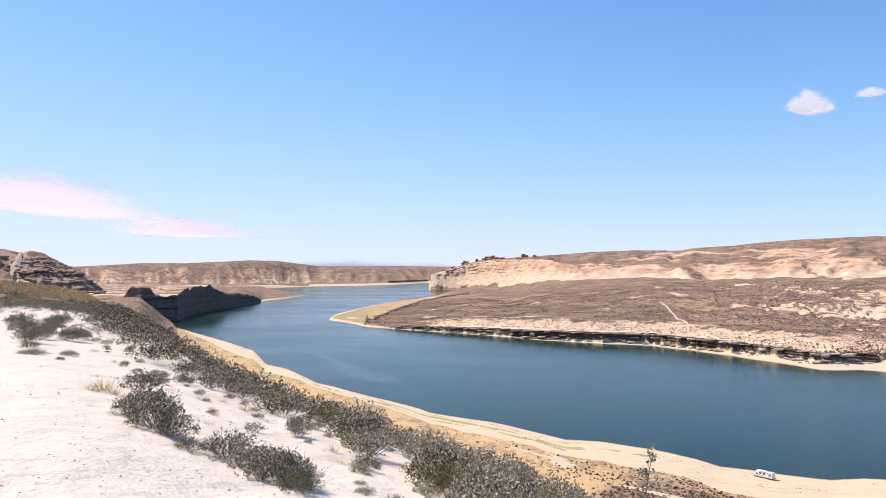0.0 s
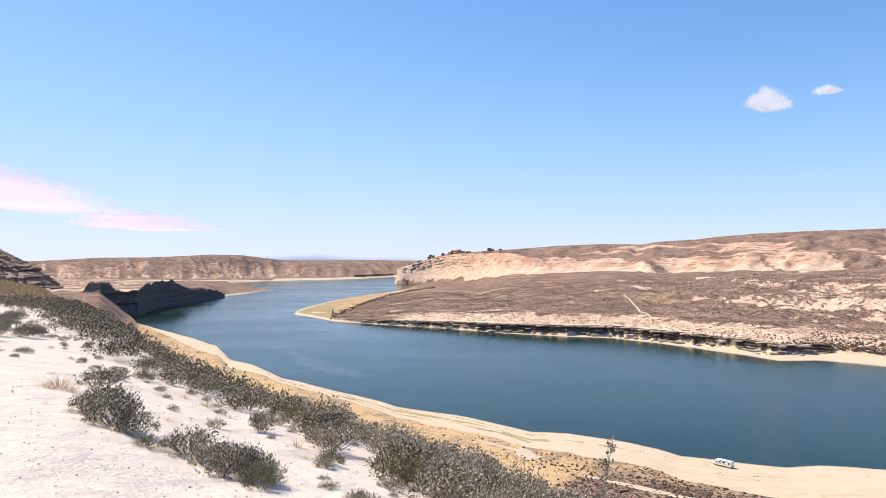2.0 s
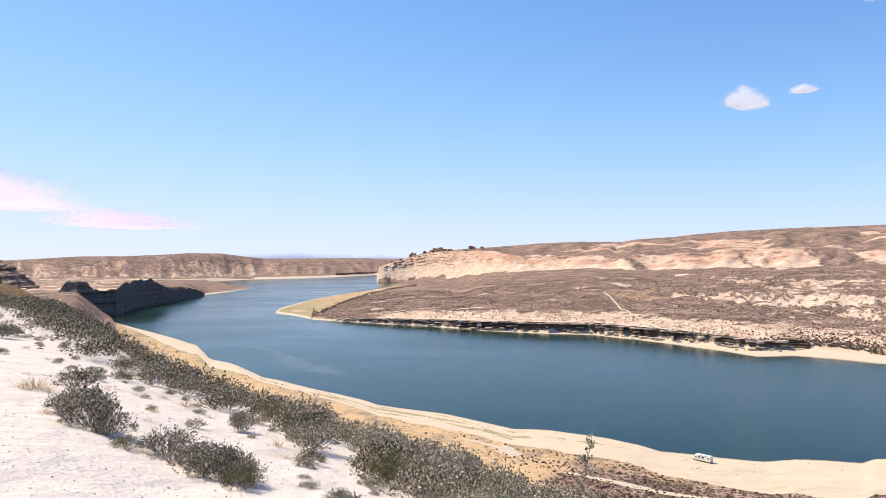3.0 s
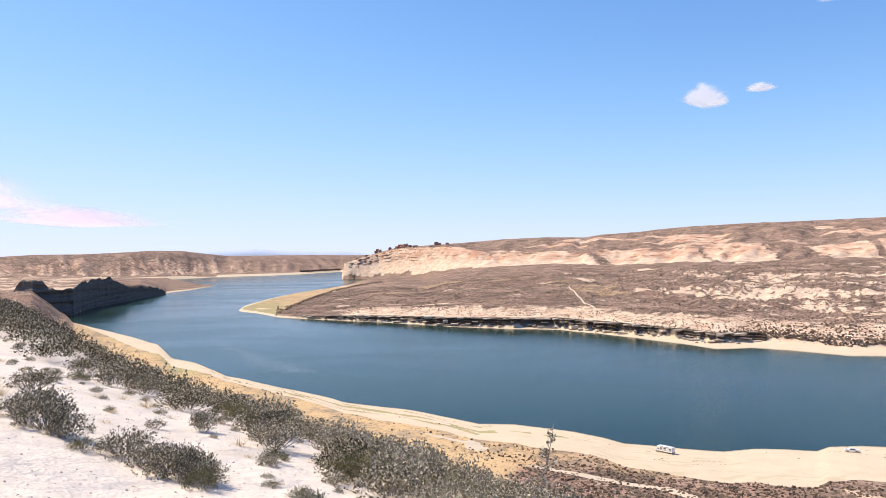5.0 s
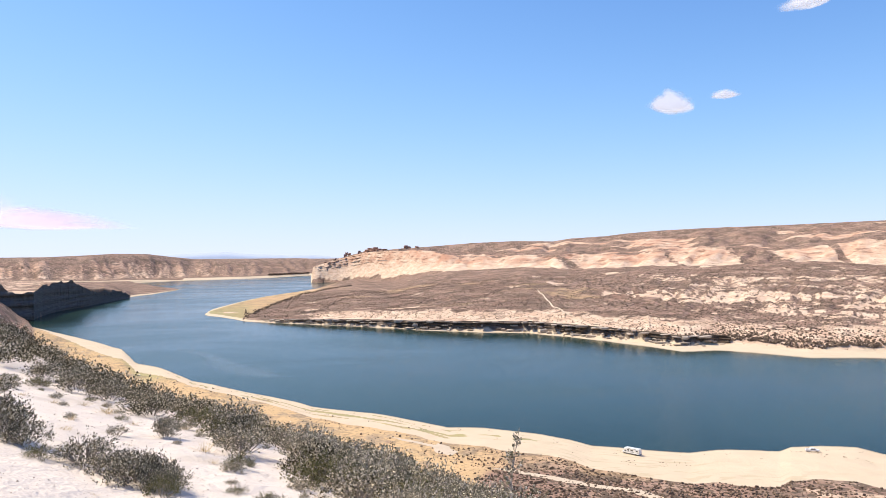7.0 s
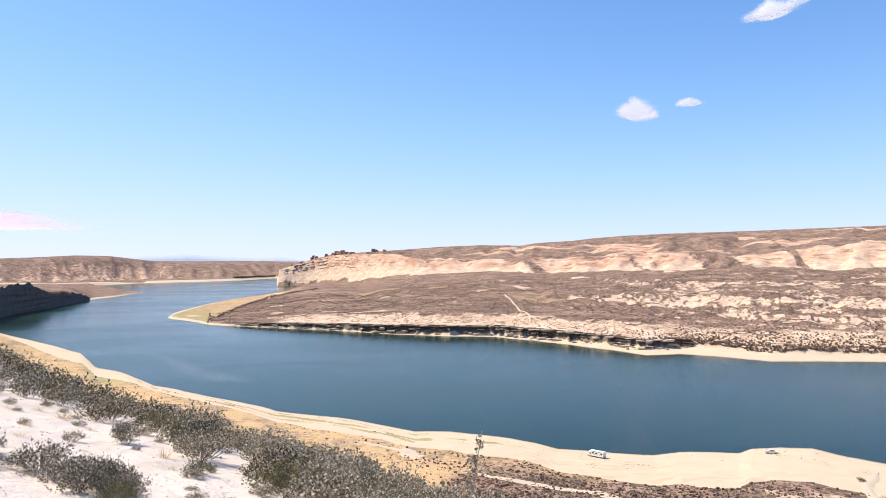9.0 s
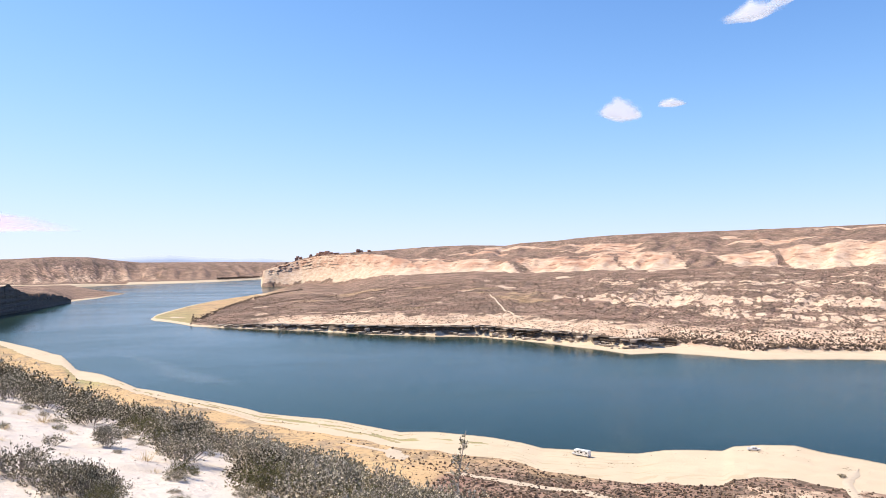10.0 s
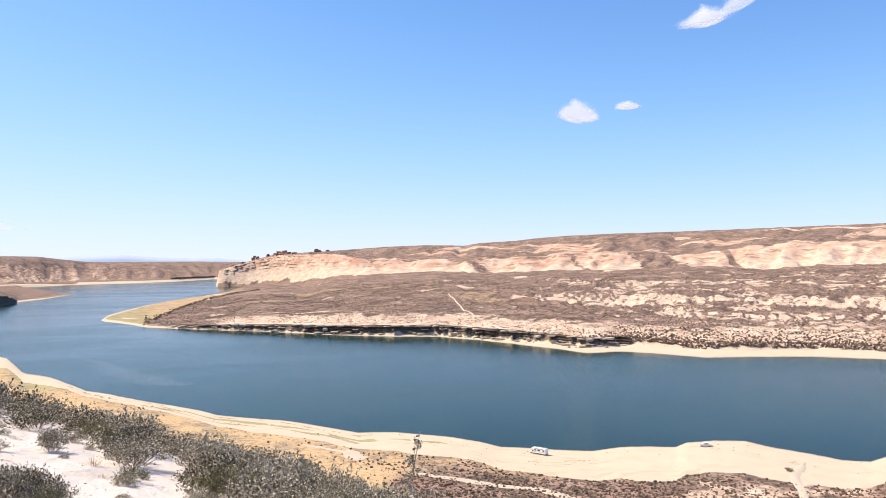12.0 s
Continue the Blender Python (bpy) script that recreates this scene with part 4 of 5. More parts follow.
tall_stalk = stalk_plant(31, 1.36, "tall dried stalk with pale leaf clusters rising over the shore", stems=5)
plant(tall_stalk, 15.9, 5.0, 1.0, 1.0, first=True)
for n, (bearing, r, big, turn) in enumerate([(14.0, 5.1, 0.66, 1.0), (15.0, 4.7, 0.6, 2.1), (18.0, 5.1, 0.66, 3.0), (19.4, 5.4, 0.6, 0.4), (12.2, 5.6, 0.55, 4.0), (17.0, 4.6, 0.52, 5.1), (21.2, 5.6, 0.56, 2.6)]):
    other = stalk_plant(40 + n, 1.36, "dead grey twigs with a few dry leaves below the lookout", stems=4 + n % 3, leafy=n % 2 == 0)
    plant(other, bearing, r, 1.0, big, turn=turn, first=True)


def grass_tuft(seed, blades, tall, spread):
    g = np.random.default_rng(seed)
    v, f = [], []
    for _ in range(blades):
        a, lean, h = g.uniform(0, math.tau), g.uniform(0.1, 1.2) * spread, tall * g.uniform(0.25, 1.1)
        base = np.array([math.cos(a), math.sin(a), 0]) * 0.5 * spread * g.random()
        tip = base + np.array([math.cos(a) * lean, math.sin(a) * lean, h])
        mid = base + (tip - base) * 0.55 + np.array([0, 0, 0.12 * h])
        side = np.array([-math.sin(a), math.cos(a), 0]) * 0.004
        k = len(v)
        v += [tuple(base - side), tuple(base + side), tuple(mid + side * 0.8), tuple(mid - side * 0.8), tuple(tip)]
        f += [(k, k + 1, k + 2, k + 3), (k + 3, k + 2, k + 4)]
    return v, f


beach_bush = shrub_kind("beach_bush", 64, "lone grey-green bush at the edge of the sandy beach", SAGE, lobes=14, sprigs=10, leaves=5, size=0.08)
plant(beach_bush, 42.6, 303.0, 3.4, 2.6, first=True)

tuft = tagged(mesh_object("grass_tuft", *grass_tuft(50, 90, 0.3, 0.36), STRAW), "small tuft of dry straw grass on pale soil", "grass", "dry tufts on the pale soil")
for n, (bearing, r, big) in enumerate([(-25.6, 12.6, 1.2), (-26.3, 12.4, 0.9), (-24.9, 12.2, 0.8), (-15.7, 13.9, 0.9), (-8.8, 10.7, 0.8), (-18.0, 12.4, 0.55), (-17.2, 14.6, 0.6), (-14.1, 10.6, 0.35), (-25.0, 10.4, 0.5), (-26.6, 10.9, 0.35), (-26.1, 14.6, 0.5),
                                       (-16.3, 7.3, 0.28), (-18.3, 11.2, 0.5), (-14.8, 12.2, 0.4), (-13.9, 13.0, 0.5), (-21.0, 14.6, 0.45), (-23.6, 16.4, 0.5), (-24.9, 18.0, 0.6), (-26.2, 20.0, 0.6), (-8.2, 9.7, 0.45), (-11.2, 9.7, 0.3), (-10.3, 13.2, 0.6), (-19.1, 14.2, 0.5)]):
    plant(tuft, bearing, r, big * 0.8, big * 0.62, turn=n * 2.2, first=n == 0)

# dead sprigs and litter scattered over the pale soil
g = np.random.default_rng(60)
lb, lr = g.uniform(-34, 2, 260), np.sqrt(g.uniform(4.2 ** 2, 24 ** 2, 260))
keep = lr < band_start(lb) * 1.1
keep &= (grain(lr * np.sin(np.radians(lb)), lr * np.cos(np.radians(lb)), 2.2, 2, 61) > 0.05)
spot, _, _ = grounds(lb[keep], lr[keep])
scatter("plant_litter", "dead sprigs and small dry leaves scattered on pale soil", np.c_[spot, g.uniform(0.3, 1.1, keep.sum())], PALE_LEAF, 9, 0.026, 0.09, 0.03, slim=0.3, category="litter", seed=62, sunk=0.0)


def pebble_field(count):
    """Small angular stones lying on the pale soil, joined."""
    g = np.random.default_rng(63)
    b, r = g.uniform(-34, 3, count), 4.0 * (20 / 4.0) ** g.random(count)
    at, _, stone = grounds(b, r)
    shape = np.array([(1, 0, 0), (0.3, 0.95, 0.1), (-0.8, 0.6, 0), (-0.8, -0.5, 0.1), (0.35, -0.9, 0), (0.05, 0.1, 0.75)])
    faces = [(0, 1, 5), (1, 2, 5), (2, 3, 5), (3, 4, 5), (4, 0, 5)]
    size = 0.004 + 0.014 * g.random(count) ** 4
    pts = at[:, None] + shape[None] * size[:, None, None] * g.uniform(0.6, 1.3, (count, 6, 1))
    idx = (np.array(faces)[None] + (np.arange(count) * 6)[:, None, None]).reshape(-1, 3)
    return tagged(mesh_object("pebbles", pts.reshape(-1, 3).tolist(), idx.tolist(), LEDGE_ROCK), "small loose stones lying on pale soil", "stones", kind="stuff")


pebble_field(2600)

# bushes on the flat between the slope and the beach
g = np.random.default_rng(70)
b, r = g.uniform(-17, 50, 140000), 170 + 390 * g.random(140000) ** 1.7
spot, cover, stone = grounds(b, r)
near_edge = shores(b)[0]
patchy = grain(spot[:, 0], spot[:, 1], 34, 3, 71)
chance = np.clip(0.62 + patchy * 1.1, 0.03, 1) * np.where(b > 6, 1.0, 0.5) * (1 - 0.8 * cover[:, 1]) 
ok = (r < near_edge - 24) & (cover[:, 0] < 0.3) & (g.random(len(b)) < chance)
big = 0.14 + 0.62 * g.random(ok.sum()) ** 2.2
bush_dots("flat_scrub", "low brown desert scrub dotted over the flat by the shore", np.c_[spot[ok], big, big * g.uniform(0.7, 1.1, ok.sum())], FAR_BUSH, seed=72)
# weed and driftwood specks left in lines on the beach
b, u = g.uniform(-12, 50, 2600), g.random(2600)
lines = np.where(u < 0.5, 9 + 3 * np.sin(b * 0.4), 24 + 5 * np.sin(b * 0.3 + 1))
spot, cover, _ = grounds(b, shores(b)[0] - lines - g.normal(size=2600) * 2.5)
ok = (cover[:, 0] > 0.5) & (grain(b * 12, u * 20, 14, 3, 79) > 0.28)
big = g.uniform(0.12, 0.4, ok.sum())
bush_dots("beach_litter", "dark weed and driftwood specks along the sandy beach", np.c_[spot[ok], big, big * 0.5], FAR_BUSH, "litter", seed=80)
# scrub dotted over the slopes across the lake
b, r = g.uniform(-8, 50.5, 140000), 640 + 1100 * g.random(140000) ** 1.2
spot, cover, stone = grounds(b, r)
edge_r = shores(b)[1]
patchy = grain(spot[:, 0], spot[:, 1], 55, 3, 76)
chance = np.clip(0.6 + patchy, 0.06, 1) * (1 - 0.88 * ease(cover[:, 2], 0.62, 0.9)) * (1 - 0.9 * ease(r, 1450, 1650)) * (1 - 0.75 * cover[:, 1])
ok = (r > edge_r + 30) & (cover[:, 0] < 0.2) & (spot[:, 2] > 2) & (g.random(len(b)) < chance) & ((b > 2) | (r < bush_row(b)))
big = (0.36 + 0.7 * g.random(ok.sum()) ** 2) * (0.7 + r[ok] / 2600)
bush_dots("slope_scrub", "dark desert scrub dotted over the slopes across the lake", np.c_[spot[ok], big, big * g.uniform(0.55, 0.85, ok.sum())], FAR_BUSH, seed=77)
# the dark row of bushes behind the far beach
b, u = g.uniform(22, 50.5, 6500), g.random(6500)
spot, _, _ = grounds(b, shores(b)[1] + table(b, (20, 24), (26, 30), (30, 38), (50, 34)) + u ** 2 * 60)
ok = g.random(len(b)) < ease(b, 26, 33) * (0.75 - 0.6 * u)
big = g.uniform(0.5, 1.5, ok.sum())
bush_dots("shore_bushes", "dark bushes in a row behind the far beach", np.c_[spot[ok], big, big * 1.1], FAR_BUSH, seed=73)
# the row that parts the grassy spit from the slope
b = g.uniform(-6.3, 2.1, 480)
spot, _, _ = grounds(b, bush_row(b) + g.normal(size=480) * 26 * (1 + ease(b, -5, -7)))
big = g.uniform(0.7, 2.1, 480)
bush_dots("spit_bushes", "dark row of bushes behind the grassy spit", np.c_[spot, big, big * 1.1], FAR_BUSH, "bushes", seed=78)
# straw grass at the foot of the knoll
b, r = g.uniform(-36, -24.5, 5200), g.uniform(52, 104, 5200)
spot, cover, _ = grounds(b, r)
ok = cover[:, 1] > 0.3
scatter("straw_grass", "dry golden grass at the foot of the rocky knoll", np.c_[spot[ok], g.uniform(0.5, 1.0, ok.sum())], STRAW, 14, 0.24, 0.42, 0.2, slim=0.09, category="grass", seed=74)
# a dark line of trees on the shore far up the lake
b = g.uniform(-4.4, -1.25, 420)
spot, _, _ = grounds(b, shores(b)[3] + g.uniform(45, 130, 420))
scatter("far_trees", "dark line of trees on the far lake shore", np.c_[spot, g.uniform(2.5, 6.0, 420)], FAR_BUSH, 12, 0.6, 0.7, 1.1, slim=0.5, category="trees", seed=75)

# ---- rock ----
def slab_meshes(name, material, seed, kinds=8, points=9):
    """Rough flat stones, 1 m across and 1 m thick, to be stretched."""
    g = np.random.default_rng(seed)
    made = []
    for _ in range(kinds):
        a = np.sort(np.linspace(0, math.tau, points, endpoint=False) + g.uniform(-0.2, 0.2, points))
        rim = 0.5 / np.maximum(np.abs(np.cos(a)), np.abs(np.sin(a))) ** 0.8 * g.uniform(0.85, 1.08, points)
        v = []
        for z, wide in ((-0.5, 0.88), (-0.15, g.uniform(0.92, 1.02)), (0.36, 1.0), (0.5, 0.9)):
            for i in range(points):
                k = wide * g.uniform(0.95, 1.05)
                v.append((rim[i] * k * math.cos(a[i]), rim[i] * k * math.sin(a[i]), z + g.uniform(-0.06, 0.06)))
        f = [tuple(range(points - 1, -1, -1)), tuple(range(3 * points, 4 * points))]
        for lvl in range(3):
            for i in range(points):
                j = (i + 1) % points
                f.append((lvl * points + i, lvl * points + j, (lvl + 1) * points + j, (lvl + 1) * points + i))
        me = bpy.data.meshes.new(name)
        me.from_pydata(v, [], f)
        me.materials.append(material)
        made.append(me)
    return made


def lay(me, name, parent, at, size, turn, tilt=0.0):
    ob = new(name, me)
    ob.parent = parent
    ob.matrix_basis = Matrix.Translation(at) @ Matrix.Rotation(turn, 4, "Z") @ Matrix.Rotation(tilt, 4, "Y") @ Matrix.Diagonal((*size, 1))
    return ob


def far_ledge():
    """Bedded ledges along the far shore: courses of slabs that jut over one another."""
    g = np.random.default_rng(81)
    root = tagged(new("rock_ledge"), "layered pale rock ledges along the far shore, face coloured as shaded", "rock ledge")
    kinds = slab_meshes("slab", LEDGE_ROCK, 82)
    for course, (f, out, chance) in enumerate([(0.12, -1.6, 0.6), (0.34, -0.4, 0.3), (0.66, 0.8, 0.3), (1.0, 1.2, 0.85)]):
        b = -4.6
        while b < 31.2:
            lip = float(table(b, (-9.2, 0.3), (-6.5, 1.5), (-3.5, 5.0), (0, 7.0), (8, 10.5), (16, 11.5), (22, 11), (27, 9), (32, 7.5)))
            strand = float(table(b, (-4, 7), (8, 7), (16, 13), (22, 18), (26, 26), (30, 34)))
            end = float(shores(np.array([b]))[1][0])
            long = g.uniform(2.0, 9.0) * (1.4 if course == 3 else 1.0)
            step = math.degrees(long / end)
            bold = 0.45 if 23.5 < b < 27.6 else 0.9
            if g.random() < chance * bold:
                r = end + strand + 2.2 + out + g.uniform(-3.4, 1.6)
                thick = lip * g.choice([0.06, 0.1, 0.16, 0.26], p=[0.25, 0.35, 0.25, 0.15])
                x, y = r * math.sin(radians(b)), r * math.cos(radians(b))
                z = strand * 0.065 + (lip - 1) * f - thick * 0.3 + g.uniform(-0.7, 0.7)
                lay(kinds[int(g.integers(8))], "slab", root, (x, y, z), (long * 1.15, g.uniform(4, 9), thick * g.uniform(0.7, 1.5)), -radians(b) + g.uniform(-0.4, 0.4), g.uniform(-0.09, 0.09))
            b += step * (1.0 if g.random() > 0.12 else 1.5)
    # the face behind them: hard beds that jut and soft beds that weather back
    b = np.arange(-5.0, 31.6, 0.035)
    lip = table(b, (-9.2, 0.3), (-6.5, 1.5), (-3.5, 5.0), (0, 7.0), (8, 10.5), (16, 11.5), (22, 11), (27, 9), (32, 7.5))
    strand = table(b, (-5, 9), (-4, 7), (8, 7), (16, 13), (22, 18), (26, 26), (30, 34), (32, 34))
    x0, y0 = 800 * np.sin(np.radians(b)), 800 * np.cos(np.radians(b))
    v = np.linspace(0, 1, 30)[:, None]
    base = shores(b)[1] - grain(x0, y0, 70, 2, 1) * 6
    z = strand * 0.065 - 0.6 + v * (lip * (1.02 + 0.12 * grain(x0, y0, 18, 3, 86)))
    drift = grain(x0, y0, 60, 2, 87) * 1.6 + 0 * v
    hard = np.tanh(3.5 * np.sin(z * 2.1 + drift * 2.5)) * 0.9 + np.tanh(4 * np.sin(z * 4.7 + drift * 4)) * 0.45
    notch = np.minimum(np.abs(grain(b * 14, z * 0.6, 5, 3, 88)), 0.3) * 5.5
    r = base + strand + 2.0 + v * 3.0 - hard - notch + 1.2 + grain(x0, y0, 9, 2, 89) * 0.9
    r = np.concatenate([r, r[-1:] + 9])
    z = np.concatenate([z, z[-1:] - 0.8])
    bb = np.broadcast_to(b, r.shape)
    pts = np.stack([r * np.sin(np.radians(bb)), r * np.cos(np.radians(bb)), z], -1).reshape(-1, 3)
    rows, m = r.shape
    i, j = np.meshgrid(np.arange(rows - 1), np.arange(m - 1), indexing="ij")
    k = (i * m + j).ravel()
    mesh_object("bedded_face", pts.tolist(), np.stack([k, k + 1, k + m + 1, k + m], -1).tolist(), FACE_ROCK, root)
    # blocks fallen on the strand below
    for _ in range(48):
        b = g.uniform(-2, 30)
        strand = float(table(b, (-4, 7), (8, 7), (16, 13), (22, 18), (26, 26), (30, 34)))
        r = float(shores(np.array([b]))[1][0]) + strand * g.uniform(0.5, 1.05) + 1
        size = g.uniform(1.0, 3.2)
        lay(kinds[int(g.integers(8))], "fallen_block", root, (r * math.sin(radians(b)), r * math.cos(radians(b)), strand * 0.065 * 0.8 + size * 0.1), (size * 1.5, size, size * 0.6), g.uniform(0, 6.28), g.uniform(-0.3, 0.3))
    return root


far_ledge()


def dark_cliff():
    """The shaded wall over the water on the left: bedding and upright joints, with two blunt towers."""
    b = np.arange(-24.3, -14.4, 0.03)
    rows = 26
    v = np.linspace(0, 1, rows)
    bb, vv = np.meshgrid(b, v)
    line = table(b, (-24.3, 1205), (-23.2, 1180), (-22.0, 1172), (-21.2, 1175), (-20.6, 1184), (-20.1, 1259), (-19.3, 1342), (-17.1, 1483), (-14.9, 1693), (-14.4, 1750)) - 3
    along = np.cumsum(np.r_[0, np.hypot(np.diff(line * np.sin(np.radians(b))), np.diff(line * np.cos(np.radians(b))))])
    top = table(b, (-24.3, 37), (-24.0, 47), (-23.7, 54), (-22.6, 54), (-22.35, 46), (-22.1, 40), (-21.2, 40), (-20.4, 41), (-20.1, 47), (-18.2, 49), (-17.8, 41), (-17.2, 30), (-16.6, 25), (-15.4, 21), (-14.9, 15), (-14.4, 7))
    top = top + grain(along, along * 0, 34, 3, 83) * 3 + grain(along, along * 0, 11, 3, 82) * 2.2 + np.tanh(5 * grain(along, along * 0, 26, 2, 81)) * 1.5
    base = table(b, (-24.3, 33), (-23.2, 36), (-22.4, 24), (-21.6, 9), (-20.9, 0), (-20.6, -2), (-14.4, -2))
    z = base + (top - base) * vv
    joint = np.minimum(np.abs(grain(np.broadcast_to(along, bb.shape), z * 0.3, 26, 3, 84)), 0.3) * 17
    bed = np.tanh(4 * grain(z, along * 0.03 + 0 * z, 7.5, 2, 85)) * 2.6
    r = line + 4 - joint * (0.35 + 0.65 * vv) - bed + (1 - vv) ** 2 * -7
    r = np.concatenate([r, r[-1:] + 6, r[-1:] + 34])
    z = np.concatenate([z, z[-1:] - 0.6, z[-1:] - 5.0])
    bb = np.concatenate([bb, bb[:2]])
    x, y = r * np.sin(np.radians(bb)), r * np.cos(np.radians(bb))
    n, m = bb.shape
    i, j = np.meshgrid(np.arange(n - 1), np.arange(m - 1), indexing="ij")
    k = (i * m + j).ravel()
    faces = np.stack([k, k + 1, k + m + 1, k + m], -1)
    return tagged(mesh_object("rock_cliff", np.stack([x, y, z], -1).reshape(-1, 3).tolist(), faces.tolist(), SHADED_ROCK), "dark shaded rock cliff rising straight from the lake", "cliff")


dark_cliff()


def outcrop(name, label, bearing, r, z, wide, tall, layers, material, seed, group=""):
    """A weathered knob of piled rock layers."""
    g = np.random.default_rng(seed)
    root = tagged(new(name), label, "rock", group)
    x, y = r * math.sin(radians(bearing)), r * math.cos(radians(bearing))
    root.matrix_basis = Matrix.Translation((x, y, z))
    kinds = slab_meshes("rock_layer", material, seed + 1, 4)
    high = 0.0
    for n in range(layers):
        thick = tall / layers * g.uniform(0.8, 1.3)
        k = (1 - 0.45 * (n / layers) ** 1.5) * g.uniform(0.75, 1.1)
        lay(kinds[n % 4], "rock_layer", root, (g.uniform(-0.12, 0.12) * wide, g.uniform(-0.1, 0.1) * wide, high + thick * 0.4), (wide * k, wide * k * g.uniform(0.6, 0.9), thick * 1.15), g.uniform(0, 6.28), g.uniform(-0.06, 0.06))
        high += thick * 0.95
    return root


RIM = "red rock outcrops on the cliff rim"
for n, (bearing, wide, tall) in enumerate([(1.68, 17, 19), (1.95, 14, 9), (2.75, 14, 9), (3.3, 20, 9), (3.52, 26, 13), (3.8, 24, 10), (4.05, 27, 12), (4.35, 22, 8), (4.8, 20, 5), (6.48, 18, 13), (6.72, 16, 8), (7.35, 15, 7), (0.9, 16, 5), (0.1, 15, 4)]):
    line = np.arange(1950, 2800, 2.0)
    rise = land(np.full(len(line), bearing), line)[2]
    brink = int(np.argmax((rise - EYE) / line))
    br, gz = float(line[brink]), float(rise[brink])
    outcrop("rock_outcrop", "weathered red-brown rock outcrop on the pale cliff rim", bearing, br, gz - tall * 0.3, wide, tall, 3 + n % 2, RED_ROCK, 90 + 3 * n, RIM)


def cliff_ledges():
    """Hard beds that jut from the upper half of the pale cliff: long broken lips, each a strip with its top, front and underside."""
    root = tagged(new("cliff_ledge"), "broken brown rock ledges along the top of the pale cliff", "rock ledge")
    line = np.arange(1950, 2800, 3.0)
    b = np.arange(-0.9, 6.6, 0.02)
    rise = land(*np.meshgrid(b, line, indexing="ij"))[2]
    brink = np.argmax((rise - EYE) / line, 1)
    top = rise[np.arange(len(b)), brink]
    for n, (f, most, material) in enumerate(((0.6, 1.6, LEDGE_ROCK), (0.7, 2.6, LEDGE_ROCK), (0.8, 2.2, RED_ROCK), (0.9, 2.8, RED_ROCK))):
        want = 6 + (top - 6) * (f + 0.02 * np.sin(b * 2.2 + n) - 0.03 * ease(b, 2, 6))
        at = np.minimum(np.argmax(rise >= want[:, None], 1), brink)
        r = line[at]
        for _ in range(3):
            r[1:-1] = (r[:-2] + 2 * r[1:-1] + r[2:]) / 4
        block = np.floor(b * 9 + 3 * grain(b * 4, b * 0, 3, 2, 180 + n))
        step = np.modf(np.abs(np.sin(block * 12.9898 + n) * 43758.5))[0]
        keep = np.clip(0.25 + 1.6 * grain(b * 10, b * 0 + n, 6, 2, 190 + n) + 0.6 * step, 0, 1) * (1 - 0.75 * ease(b, 3.4, 6.4)) * ease(b, -0.9, -0.7)
        high, out = most * keep * (0.6 + 0.6 * step), 1.0 + 3.2 * keep * (0.5 + 0.7 * step)
        rows = [(r + 4, want + high * 0.9), (r - out, want + high), (r - out * 0.95, want), (r + 1.5, want - 0.4)]
        v = np.concatenate([np.stack([q * np.sin(np.radians(b)), q * np.cos(np.radians(b)), z], -1) for q, z in rows])
        m = len(b)
        faces = [(k * m + i, k * m + i + 1, (k + 1) * m + i + 1, (k + 1) * m + i) for k in range(3) for i in range(m - 1) if keep[i] > 0.05]
        mesh_object("ledge_bed", v.tolist(), faces, material, root)
    return root


cliff_ledges()


